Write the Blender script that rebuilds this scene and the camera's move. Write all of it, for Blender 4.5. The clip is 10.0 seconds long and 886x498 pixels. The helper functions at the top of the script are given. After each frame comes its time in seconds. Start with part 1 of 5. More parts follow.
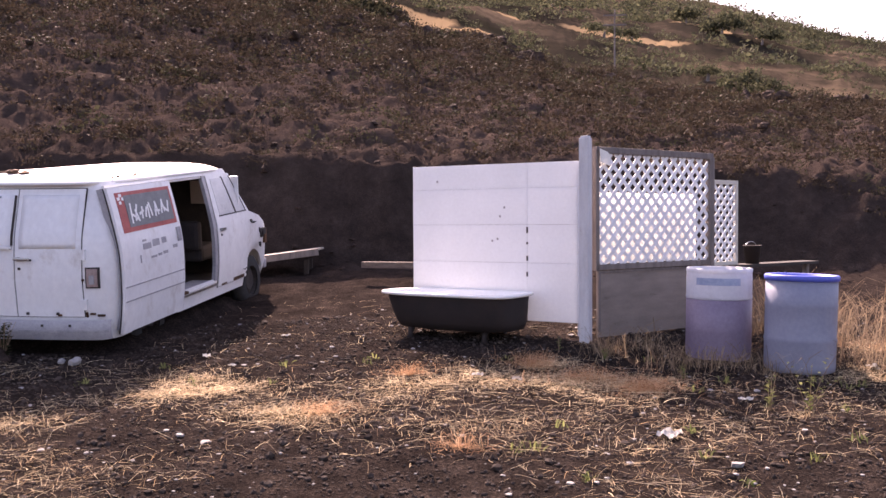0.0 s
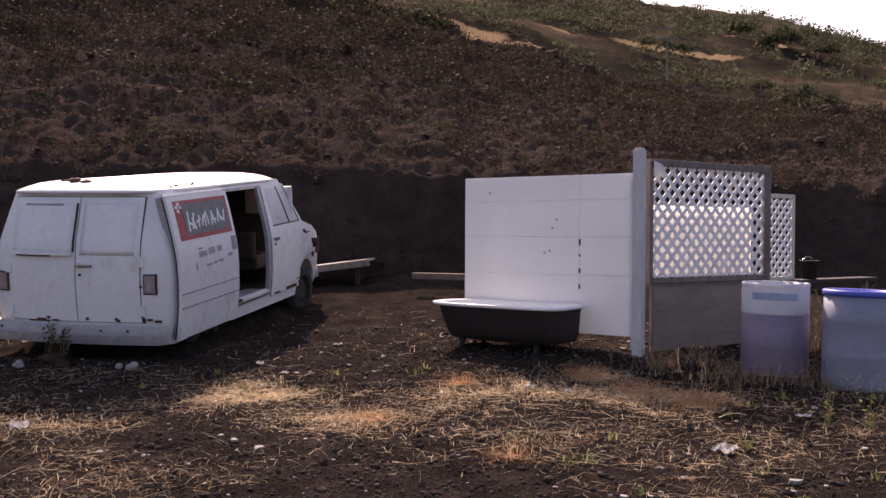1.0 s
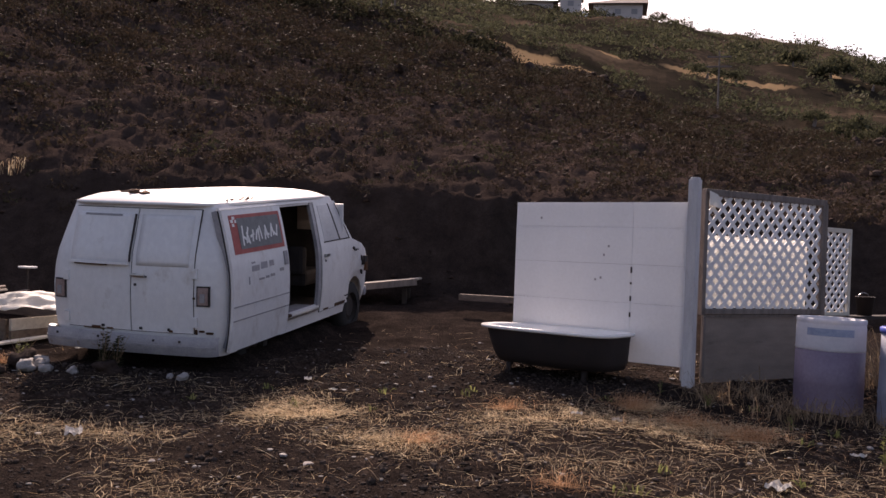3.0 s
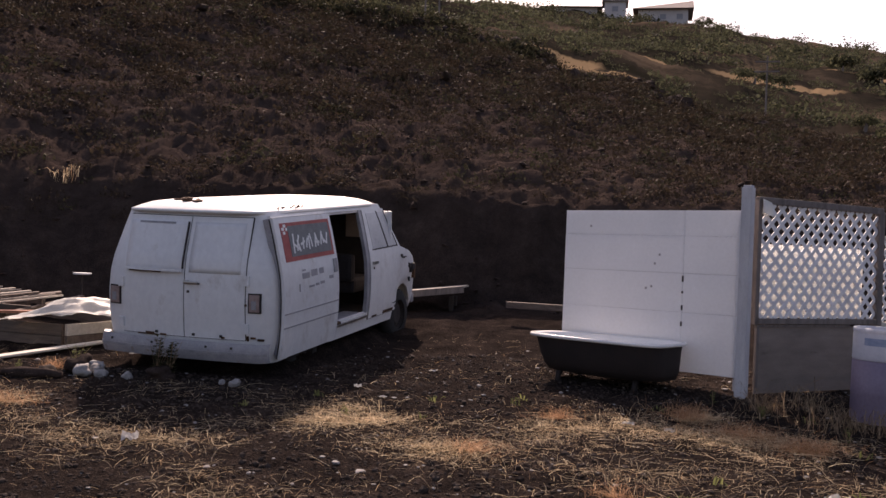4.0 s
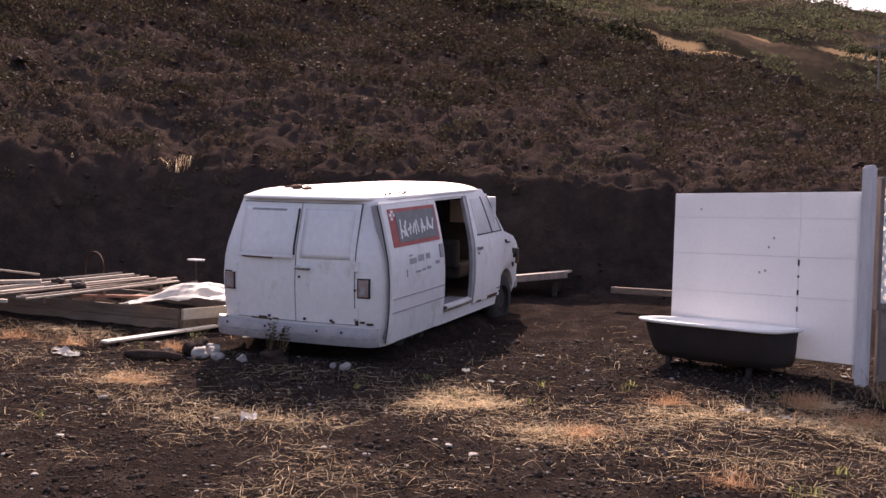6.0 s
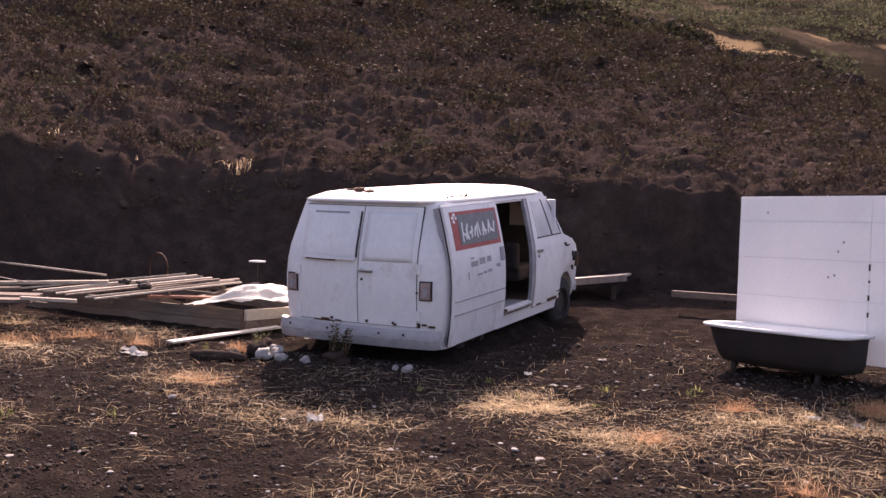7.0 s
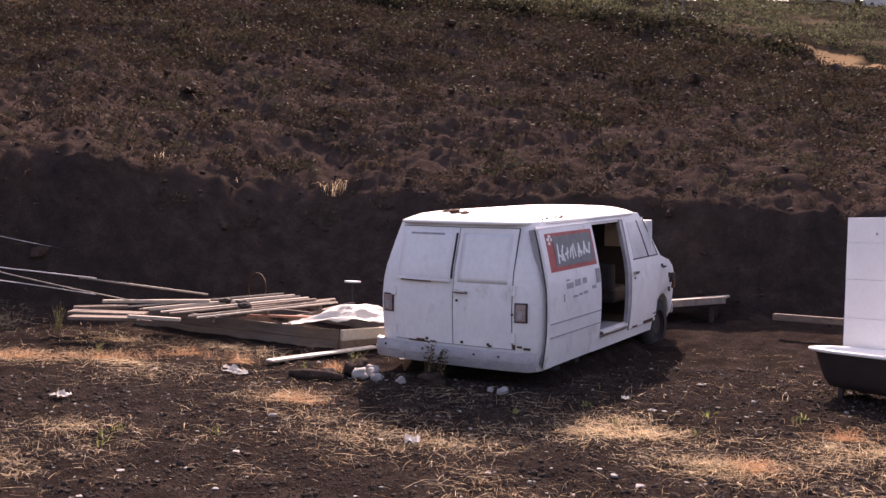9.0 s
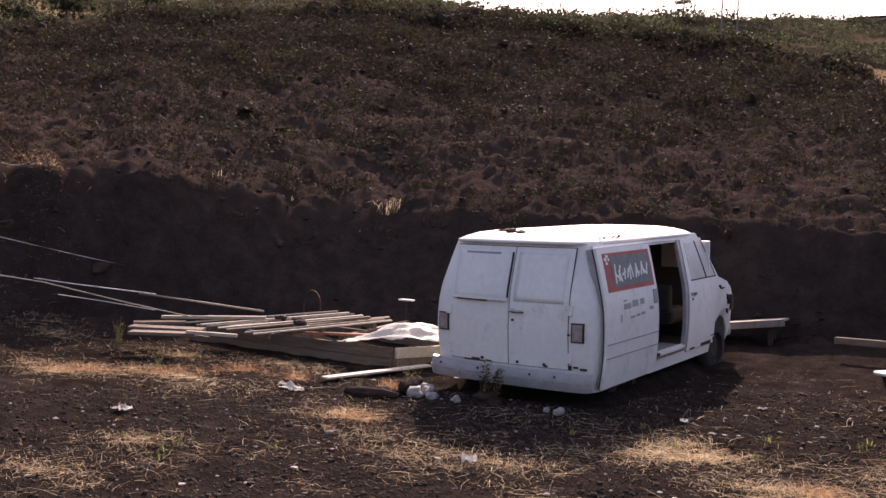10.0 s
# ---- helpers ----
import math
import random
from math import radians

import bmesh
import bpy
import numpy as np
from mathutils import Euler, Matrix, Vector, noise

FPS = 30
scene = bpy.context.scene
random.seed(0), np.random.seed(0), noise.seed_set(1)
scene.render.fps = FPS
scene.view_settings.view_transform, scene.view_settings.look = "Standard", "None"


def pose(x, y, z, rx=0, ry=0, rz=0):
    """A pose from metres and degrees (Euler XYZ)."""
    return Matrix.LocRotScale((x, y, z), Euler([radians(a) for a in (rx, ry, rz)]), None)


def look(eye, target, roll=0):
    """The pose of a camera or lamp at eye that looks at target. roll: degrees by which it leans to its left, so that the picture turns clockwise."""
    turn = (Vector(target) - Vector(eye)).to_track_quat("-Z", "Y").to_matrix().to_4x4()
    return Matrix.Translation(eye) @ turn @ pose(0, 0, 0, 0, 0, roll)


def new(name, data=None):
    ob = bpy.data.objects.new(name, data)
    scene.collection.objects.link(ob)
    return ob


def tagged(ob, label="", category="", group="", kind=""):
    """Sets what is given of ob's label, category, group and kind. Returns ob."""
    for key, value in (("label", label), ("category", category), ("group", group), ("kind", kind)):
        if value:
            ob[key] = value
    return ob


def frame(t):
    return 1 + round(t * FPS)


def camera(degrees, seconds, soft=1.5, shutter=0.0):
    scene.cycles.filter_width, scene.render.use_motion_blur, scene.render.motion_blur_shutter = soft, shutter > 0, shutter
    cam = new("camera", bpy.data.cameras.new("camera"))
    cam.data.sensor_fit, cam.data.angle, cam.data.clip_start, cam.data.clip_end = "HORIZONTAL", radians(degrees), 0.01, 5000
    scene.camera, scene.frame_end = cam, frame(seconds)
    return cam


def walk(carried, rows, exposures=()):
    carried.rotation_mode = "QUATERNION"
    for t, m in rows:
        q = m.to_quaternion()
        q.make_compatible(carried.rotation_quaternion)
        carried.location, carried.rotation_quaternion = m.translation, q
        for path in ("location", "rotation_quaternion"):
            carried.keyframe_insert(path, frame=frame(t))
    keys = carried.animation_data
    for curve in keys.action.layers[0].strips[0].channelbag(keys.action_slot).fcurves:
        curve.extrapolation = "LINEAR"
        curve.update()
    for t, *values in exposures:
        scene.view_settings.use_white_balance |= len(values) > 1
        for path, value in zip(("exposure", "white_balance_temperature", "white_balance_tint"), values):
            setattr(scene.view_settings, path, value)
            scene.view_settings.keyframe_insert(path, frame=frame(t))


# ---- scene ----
PATH = [
    (0, (0.000, 0.000, 1.500), (0.000, 9.996, 1.202), -0.33),
    (0.5, (-0.037, 0.006, 1.502), (-0.135, 10.003, 1.308), -0.08),
    (1, (-0.038, -0.016, 1.476), (-0.544, 9.970, 1.320), 0.25),
    (1.5, (-0.012, -0.019, 1.485), (-0.539, 9.967, 1.396), 1.17),
    (2, (-0.083, 0.019, 1.563), (-0.531, 10.009, 1.619), 2.43),
    (2.5, (-0.120, -0.010, 1.492), (-0.778, 9.969, 1.522), 2.36),
    (4, (-0.195, -0.046, 1.507), (-1.591, 9.856, 1.601), 2.41),
    (4.5, (-0.269, -0.044, 1.518), (-1.800, 9.838, 1.516), 2.30),
    (5, (-0.260, -0.054, 1.509), (-2.138, 9.768, 1.578), 2.14),
    (5.5, (-0.216, -0.052, 1.525), (-2.377, 9.712, 1.522), 1.93),
    (6, (-0.302, -0.076, 1.493), (-2.677, 9.638, 1.400), 2.10),
    (7.5, (-0.415, -0.115, 1.513), (-3.528, 9.388, 1.449), 2.25),
    (8, (-0.406, -0.117, 1.506), (-3.671, 9.335, 1.516), 2.31),
    (8.5, (-0.464, -0.133, 1.488), (-3.929, 9.247, 1.531), 2.50),
    (9, (-0.468, -0.141, 1.529), (-4.246, 9.117, 1.591), 2.39),
    (9.5, (-0.528, -0.157, 1.541), (-4.399, 9.062, 1.728), 2.98),
    (10, (-0.536, -0.172, 1.518), (-4.793, 8.874, 1.762), 2.90),
]
cam = camera(50.0, 10.0)
walk(cam, [(t, look(eye, target, roll)) for t, eye, target, roll in PATH], [(0, 1.6, 7600, 38), (0.4, 1.3, 7600, 38), (0.7, 0.85, 7600, 35), (1.5, 0.6, 7600, 32), (2.5, 0.35, 7600, 30), (4.0, 0.25, 7600, 29), (4.5, 0.3, 7600, 28), (5.2, 0.75, 7600, 33), (6.0, 0.9, 7600, 34), (7.5, 1.15, 7600, 38), (9.0, 1.1, 7600, 37), (10, 0.75, 7500, 31)])

# ---- world and sun ----
SUN_AZ, SUN_EL = -16.5, 40.0
world = bpy.data.worlds.new("sky")
scene.world = world
world.use_nodes = True
wn, wl = world.node_tree.nodes, world.node_tree.links
sky = wn.new("ShaderNodeTexSky")
sky.sky_type, sky.sun_disc = "NISHITA", False
sky.sun_elevation, sky.sun_rotation = radians(SUN_EL), radians(SUN_AZ)
sky.air_density, sky.dust_density, sky.ozone_density = 1.0, 3.0, 1.0
wl.new(sky.outputs[0], wn["Background"].inputs[0])
wn["Background"].inputs[1].default_value = 0.15
sun_data = bpy.data.lights.new("sun", "SUN")
sun_data.energy, sun_data.angle, sun_data.color = 5.0, radians(0.6), (1.0, 0.93, 0.84)
sun = new("sun", sun_data)
sa, se = radians(SUN_AZ), radians(SUN_EL)
sun.matrix_world = look((60 * math.sin(sa) * math.cos(se), 60 * math.cos(sa) * math.cos(se), 60 * math.sin(se)), (0, 0, 0))


# ---- materials ----
def node_mat(name):
    m = bpy.data.materials.new(name)
    m.use_nodes = True
    t = m.node_tree
    return m, t.nodes, t.links, t.nodes["Principled BSDF"]


def ramp(n, stops):
    r = n.new("ShaderNodeValToRGB")
    els = r.color_ramp.elements
    while len(els) < len(stops):
        els.new(0.5)
    for e, (p, c) in zip(els, stops):
        e.position, e.color = p, (*c, 1) if len(c) == 3 else c
    return r


def noise_tex(n, l, coord, scale, detail=6.0, rough=0.6, stretch=None):
    t = n.new("ShaderNodeTexNoise")
    t.inputs["Scale"].default_value, t.inputs["Detail"].default_value, t.inputs["Roughness"].default_value = scale, detail, rough
    if stretch:
        mp = n.new("ShaderNodeMapping")
        mp.inputs["Scale"].default_value = stretch
        l.new(coord, mp.inputs[0])
        coord = mp.outputs[0]
    l.new(coord, t.inputs["Vector"])
    return t


def surface(name, a, b, scale=3.0, fine=60.0, rough=0.7, metal=0.0, bump=0.15, stain=None, stain_at=(0.62, 0.72), stain_scale=5.0, stretch=None, vary=0.0, trans=0.0, spec=0.5):
    """Two colours mixed at a large and a fine scale, optional stains, fine relief."""
    m, n, l, p = node_mat(name)
    co = n.new("ShaderNodeTexCoord").outputs["Object"]
    big, small = noise_tex(n, l, co, scale, stretch=stretch), noise_tex(n, l, co, fine, 4.0, stretch=stretch)
    add = n.new("ShaderNodeMix")
    add.data_type = "FLOAT"
    add.inputs[0].default_value = 0.4
    l.new(big.outputs[0], add.inputs[2])
    l.new(small.outputs[0], add.inputs[3])
    r = ramp(n, [(0.35, a), (0.65, b)])
    l.new(add.outputs[0], r.inputs[0])
    col = r.outputs[0]
    if stain:
        st = noise_tex(n, l, co, stain_scale, 8.0, 0.7, stretch)
        sr = ramp(n, [(stain_at[0], (0, 0, 0)), (stain_at[1], (1, 1, 1))])
        l.new(st.outputs[0], sr.inputs[0])
        mx = n.new("ShaderNodeMix")
        mx.data_type = "RGBA"
        l.new(sr.outputs[0], mx.inputs[0])
        l.new(col, mx.inputs[6])
        mx.inputs[7].default_value = (*stain, 1)
        col = mx.outputs[2]
    if vary:
        oi = n.new("ShaderNodeObjectInfo")
        hs = n.new("ShaderNodeHueSaturation")
        mr = n.new("ShaderNodeMapRange")
        mr.inputs[3].default_value, mr.inputs[4].default_value = 1 - vary, 1 + vary
        l.new(oi.outputs["Random"], mr.inputs[0])
        l.new(mr.outputs[0], hs.inputs["Value"])
        l.new(col, hs.inputs["Color"])
        col = hs.outputs[0]
    l.new(col, p.inputs["Base Color"])
    rr = n.new("ShaderNodeMapRange")
    rr.inputs[3].default_value, rr.inputs[4].default_value = max(0.02, rough - 0.12), min(1, rough + 0.12)
    l.new(add.outputs[0], rr.inputs[0])
    l.new(rr.outputs[0], p.inputs["Roughness"])
    p.inputs["Metallic"].default_value = metal
    p.inputs["Specular IOR Level"].default_value = spec
    if bump:
        bp = n.new("ShaderNodeBump")
        bp.inputs["Strength"].default_value, bp.inputs["Distance"].default_value = bump, 0.02
        l.new(add.outputs[0], bp.inputs["Height"])
        l.new(bp.outputs[0], p.inputs["Normal"])
    if trans:
        tl = n.new("ShaderNodeBsdfTranslucent")
        l.new(col, tl.inputs[0])
        ms = n.new("ShaderNodeMixShader")
        ms.inputs[0].default_value = trans
        out = n["Material Output"]
        l.new(p.outputs[0], ms.inputs[1])
        l.new(tl.outputs[0], ms.inputs[2])
        l.new(ms.outputs[0], out.inputs[0])
    return m


def ground_mat():
    m, n, l, p = node_mat("lava_soil")
    co = n.new("ShaderNodeTexCoord").outputs["Object"]
    dist = n.new("ShaderNodeVectorMath")
    dist.operation = "LENGTH"
    l.new(co, dist.inputs[0])
    big, mid, fine = noise_tex(n, l, co, 0.35, 8), noise_tex(n, l, co, 3.0, 8, 0.7), noise_tex(n, l, co, 45.0, 5, 0.7)
    soil = ramp(n, [(0.36, (0.011, 0.0088, 0.0083)), (0.5, (0.030, 0.0235, 0.0210)), (0.60, (0.062, 0.047, 0.040)), (0.72, (0.17, 0.128, 0.100))])
    mx = n.new("ShaderNodeMix")
    mx.data_type = "FLOAT"
    mx.inputs[0].default_value = 0.55
    l.new(mid.outputs[0], mx.inputs[2])
    l.new(fine.outputs[0], mx.inputs[3])
    l.new(mx.outputs[0], soil.inputs[0])
    lava = ramp(n, [(0.3, (0.036, 0.027, 0.0245)), (0.5, (0.064, 0.047, 0.041)), (0.7, (0.105, 0.076, 0.062))])
    lm = n.new("ShaderNodeMix")
    lm.data_type = "FLOAT"
    lm.inputs[0].default_value = 0.5
    hf = noise_tex(n, l, co, 9.0, 8, 0.75)
    l.new(mid.outputs[0], lm.inputs[2])
    l.new(hf.outputs[0], lm.inputs[3])
    l.new(lm.outputs[0], lava.inputs[0])
    hill = ramp(n, [(0.36, (0.022, 0.020, 0.015)), (0.5, (0.042, 0.034, 0.026)), (0.62, (0.12, 0.088, 0.062)), (0.74, (0.042, 0.039, 0.027))])
    hb = noise_tex(n, l, co, 0.06, 10, 0.65)
    l.new(hb.outputs[0], hill.inputs[0])

    def by_distance(a, b, near, far):
        mr = n.new("ShaderNodeMapRange")
        mr.inputs[1].default_value, mr.inputs[2].default_value = near, far
        l.new(dist.outputs["Value"], mr.inputs[0])
        q = n.new("ShaderNodeMix")
        q.data_type = "RGBA"
        l.new(mr.outputs[0], q.inputs[0])
        l.new(a, q.inputs[6])
        l.new(b, q.inputs[7])
        return q.outputs[2]

    col = by_distance(by_distance(soil.outputs[0], lava.outputs[0], 13, 18), hill.outputs[0], 46, 62)
    # dry grass fields on the far slope
    for cx, cy, rx, ry in FIELDS:
        sub = n.new("ShaderNodeVectorMath")
        sub.operation = "SUBTRACT"
        l.new(co, sub.inputs[0])
        sub.inputs[1].default_value = (cx, cy, 0)
        sc = n.new("ShaderNodeVectorMath")
        sc.operation = "MULTIPLY"
        l.new(sub.outputs[0], sc.inputs[0])
        sc.inputs[1].default_value = (1 / rx, 1 / ry, 0)
        ln = n.new("ShaderNodeVectorMath")
        ln.operation = "LENGTH"
        l.new(sc.outputs[0], ln.inputs[0])
        ad = n.new("ShaderNodeMath")
        ad.operation = "MULTIPLY_ADD"
        l.new(hb.outputs[0], ad.inputs[0])
        ad.inputs[1].default_value = 1.2
        l.new(ln.outputs["Value"], ad.inputs[2])
        mr = n.new("ShaderNodeMapRange")
        mr.inputs[1].default_value, mr.inputs[2].default_value, mr.inputs[3].default_value, mr.inputs[4].default_value = 1.4, 1.6, 1, 0
        l.new(ad.outputs[0], mr.inputs[0])
        q = n.new("ShaderNodeMix")
        q.data_type = "RGBA"
        l.new(mr.outputs[0], q.inputs[0])
        l.new(col, q.inputs[6])
        q.inputs[7].default_value = (0.26, 0.180, 0.105, 1)
        col = q.outputs[2]
    l.new(col, p.inputs["Base Color"])
    p.inputs["Roughness"].default_value = 0.95
    p.inputs["Specular IOR Level"].default_value = 0.0
    bp = n.new("ShaderNodeBump")
    bp.inputs["Strength"].default_value, bp.inputs["Distance"].default_value = 1.0, 0.09
    l.new(mx.outputs[0], bp.inputs["Height"])
    l.new(bp.outputs[0], p.inputs["Normal"])
    return m


FIELDS = [(-1.9, 68, 3.1, 3.4), (1.3, 65, 2.6, 1.4), (7.5, 80, 4.0, 1.2), (16.5, 86, 6.0, 2.0), (30, 100, 6.0, 2.0), (-74, 62, 12.0, 5.0)]
M_GROUND = ground_mat()
M_VAN = surface("weathered_white_paint", (0.66, 0.66, 0.67), (0.80, 0.80, 0.80), 1.4, 18, 0.42, 0, 0.02, (0.42, 0.37, 0.33), (0.56, 0.82), 3.0, (1.0, 1.0, 0.75))
M_ROOF = surface("chalky_white_roof_paint", (0.72, 0.72, 0.70), (0.84, 0.84, 0.82), 2.0, 35, 0.5, 0, 0.05, (0.45, 0.38, 0.30), (0.70, 0.85), 6.0)
M_RUST = surface("rusty_dark_metal", (0.05, 0.03, 0.02), (0.16, 0.07, 0.03), 8, 80, 0.85, 0.3, 0.4)
M_SEAM = surface("black_door_seam", (0.015, 0.013, 0.013), (0.04, 0.03, 0.03), 8, 80, 0.8)
M_BUMPER = surface("dull_grey_white_bumper", (0.24, 0.24, 0.265), (0.40, 0.39, 0.41), 5, 50, 0.5, 0, 0.08, (0.20, 0.13, 0.09), (0.60, 0.70), 6.0)
M_RUBBER = surface("black_rubber", (0.012, 0.012, 0.012), (0.03, 0.03, 0.03), 10, 90, 0.8)
# Near-black brown for dark parts; inside the van it also carries the shade.
M_DARK = surface("dark_trim_and_cabin_shade", (0.02, 0.016, 0.015), (0.05, 0.04, 0.035), 4, 40, 0.9)
M_RED = surface("faded_red_sign_paint", (0.30, 0.045, 0.04), (0.46, 0.10, 0.09), 8, 60, 0.6, stain=(0.5, 0.4, 0.4), stain_at=(0.68, 0.8))
M_SLATE = surface("slate_grey_sign_paint", (0.10, 0.11, 0.12), (0.19, 0.20, 0.21), 8, 60, 0.6)
M_LETTER = surface("white_brush_lettering", (0.70, 0.70, 0.70), (0.82, 0.82, 0.82), 10, 60, 0.6)
M_GREY = surface("grey_worn_marks", (0.22, 0.22, 0.24), (0.38, 0.37, 0.38), 12, 80, 0.7)
M_LENS = surface("dirty_tail_lens", (0.20, 0.13, 0.12), (0.38, 0.28, 0.26), 14, 80, 0.35)
M_CHROME = surface("tarnished_chrome", (0.35, 0.34, 0.33), (0.55, 0.54, 0.52), 10, 60, 0.3, 0.9, 0.05)
M_PANEL = surface("white_painted_sheet", (0.71, 0.73, 0.76), (0.80, 0.82, 0.85), 1.5, 30, 0.5, 0, 0.03, (0.60, 0.60, 0.57), (0.60, 0.9), 3.0, trans=0.24)
M_POST = surface("whitewashed_grey_post", (0.42, 0.41, 0.43), (0.62, 0.61, 0.62), 3, 50, 0.75, 0, 0.3, (0.25, 0.22, 0.20), (0.60, 0.72), 5.0, (4, 4, 0.6))
M_LATTICE = surface("white_vinyl_lattice", (0.66, 0.66, 0.68), (0.80, 0.80, 0.80), 5, 50, 0.5, 0, 0.05, vary=0.08)
M_FRAME = surface("weathered_grey_timber", (0.10, 0.085, 0.08), (0.24, 0.20, 0.18), 3, 60, 0.85, 0, 0.4, stretch=(6, 6, 1))
M_PLY = surface("bare_grey_plywood", (0.175, 0.138, 0.118), (0.29, 0.235, 0.20), 2.5, 50, 0.85, 0, 0.2, (0.10, 0.08, 0.07), (0.60, 0.75), 3.0, (1, 1, 4))
M_TUB_IN = surface("white_enamel", (0.74, 0.73, 0.71), (0.84, 0.83, 0.80), 4, 40, 0.2, 0, 0.02, (0.45, 0.33, 0.22), (0.72, 0.84), 6.0)
M_TUB_OUT = surface("dark_cast_iron", (0.010, 0.007, 0.007), (0.028, 0.018, 0.016), 4, 50, 0.8, 0.1, 0.2)
M_DRUM = surface("milky_translucent_plastic", (0.60, 0.62, 0.68), (0.74, 0.75, 0.80), 2, 30, 0.45, 0, 0.03, (0.50, 0.48, 0.52), (0.62, 0.8), 3.0, trans=0.4)
M_DRUM_LIQ = surface("mauve_filled_plastic", (0.22, 0.17, 0.24), (0.31, 0.25, 0.33), 2, 30, 0.5, 0, 0.03, trans=0.2)
M_DRUM_BLUE = surface("pale_blue_plastic", (0.27, 0.29, 0.38), (0.36, 0.38, 0.47), 2, 30, 0.5, 0, 0.03, trans=0.3)
M_BLUE = surface("blue_plastic_rim", (0.04, 0.07, 0.38), (0.08, 0.12, 0.52), 4, 40, 0.45)
M_WOOD = surface("silvered_timber", (0.085, 0.062, 0.050), (0.20, 0.150, 0.118), 3, 60, 0.85, 0, 0.4, (0.07, 0.05, 0.04), (0.62, 0.75), 3.0, (1, 8, 8), vary=0.25)
M_PALE = surface("sun_bleached_board", (0.48, 0.44, 0.38), (0.68, 0.64, 0.56), 3, 60, 0.8, 0, 0.3, stretch=(1, 8, 8))
M_TARP = surface("white_plastic_sheet", (0.78, 0.77, 0.73), (0.88, 0.87, 0.83), 5, 40, 0.5, 0, 0.1, trans=0.25)
M_STONE = surface("pale_stone", (0.20, 0.19, 0.18), (0.40, 0.38, 0.37), 6, 60, 0.85, 0, 0.4, vary=0.2)
M_ROCK = surface("black_lava_rock", (0.022, 0.016, 0.0145), (0.075, 0.053, 0.045), 6, 40, 0.95, 0, 0.8, spec=0.03)
M_PAPER = surface("torn_white_litter", (0.6, 0.59, 0.57), (0.8, 0.79, 0.77), 10, 60, 0.8, trans=0.2)


# ---- mesh helpers ----
def part(name, bm, material, parent, label="", smooth=False):
    me = bpy.data.meshes.new(name)
    bm.normal_update()
    bm.to_mesh(me)
    bm.free()
    me.materials.append(material)
    if smooth:
        me.polygons.foreach_set("use_smooth", [True] * len(me.polygons))
    ob = new(name, me)
    ob.parent = parent
    if label:
        ob["label"] = label
    return ob


def thing(name, m, label, category, group="", kind=""):
    ob = new(name)
    ob.empty_display_size = 0.1
    ob.matrix_world = m
    return tagged(ob, label, category, group, kind)


def box(bm, lo, hi, bevel=0.0, m=None):
    c = [(lo[i] + hi[i]) / 2 for i in range(3)]
    s = [hi[i] - lo[i] for i in range(3)]
    b = bmesh.new()
    bmesh.ops.create_cube(b, size=1, matrix=Matrix.Translation(c) @ Matrix.Diagonal((*s, 1)))
    if bevel:
        bmesh.ops.bevel(b, geom=b.edges[:], offset=bevel, segments=2, affect="EDGES", profile=0.6)
    if m:
        b.transform(m)
    me = bpy.data.meshes.new("tmp")
    b.to_mesh(me)
    b.free()
    bm.from_mesh(me)
    bpy.data.meshes.remove(me)
    return bm


def slab(fn, a0, a1, b0, b1, na, nb, d0, d1):
    """A solid plate between the offsets d0 and d1 along the normal of the surface fn(a, b)."""
    bm = bmesh.new()
    grid = []
    for d in (d1, d0):
        rows = []
        for i in range(na + 1):
            row = []
            for j in range(nb + 1):
                a, b = a0 + (a1 - a0) * i / na, b0 + (b1 - b0) * j / nb
                p = Vector(fn(a, b))
                nn = (Vector(fn(a + 1e-3, b)) - p).cross(Vector(fn(a, b + 1e-3)) - p).normalized()
                row.append(bm.verts.new(p + nn * d))
            rows.append(row)
        grid.append(rows)
    o, q = grid
    for i in range(na):
        for j in range(nb):
            bm.faces.new((o[i][j], o[i + 1][j], o[i + 1][j + 1], o[i][j + 1]))
            bm.faces.new((q[i][j], q[i][j + 1], q[i + 1][j + 1], q[i + 1][j]))
    for i in range(na):
        bm.faces.new((o[i][0], q[i][0], q[i + 1][0], o[i + 1][0]))
        bm.faces.new((o[i][nb], o[i + 1][nb], q[i + 1][nb], q[i][nb]))
    for j in range(nb):
        bm.faces.new((o[0][j], o[0][j + 1], q[0][j + 1], q[0][j]))
        bm.faces.new((o[na][j], q[na][j], q[na][j + 1], o[na][j + 1]))
    return bm


def lathe(profile, seg=40, cap=True):
    """A turned body from (radius, height) pairs."""
    bm = bmesh.new()
    rings = [[bm.verts.new((r * math.cos(2 * math.pi * k / seg), r * math.sin(2 * math.pi * k / seg), z)) for k in range(seg)] for r, z in profile]
    for a, b in zip(rings, rings[1:]):
        for k in range(seg):
            bm.faces.new((a[k], a[(k + 1) % seg], b[(k + 1) % seg], b[k]))
    if cap:
        bm.faces.new(rings[0][::-1])
        bm.faces.new(rings[-1])
    return bm


# ---- ground ----
def lattice_noise(x, y, seed):
    def h(i, j):
        v = np.sin(i * 127.1 + j * 311.7 + seed * 74.7) * 43758.5453
        return v - np.floor(v)
    i, j = np.floor(x), np.floor(y)
    u, v = x - i, y - j
    u, v = u * u * (3 - 2 * u), v * v * (3 - 2 * v)
    return (h(i, j) * (1 - u) + h(i + 1, j) * u) * (1 - v) + (h(i, j + 1) * (1 - u) + h(i + 1, j + 1) * u) * v - 0.5


def fbm(x, y, seed, octaves=4):
    return sum(lattice_noise(x * 2**k, y * 2**k, seed + k) / 2**k for k in range(octaves))


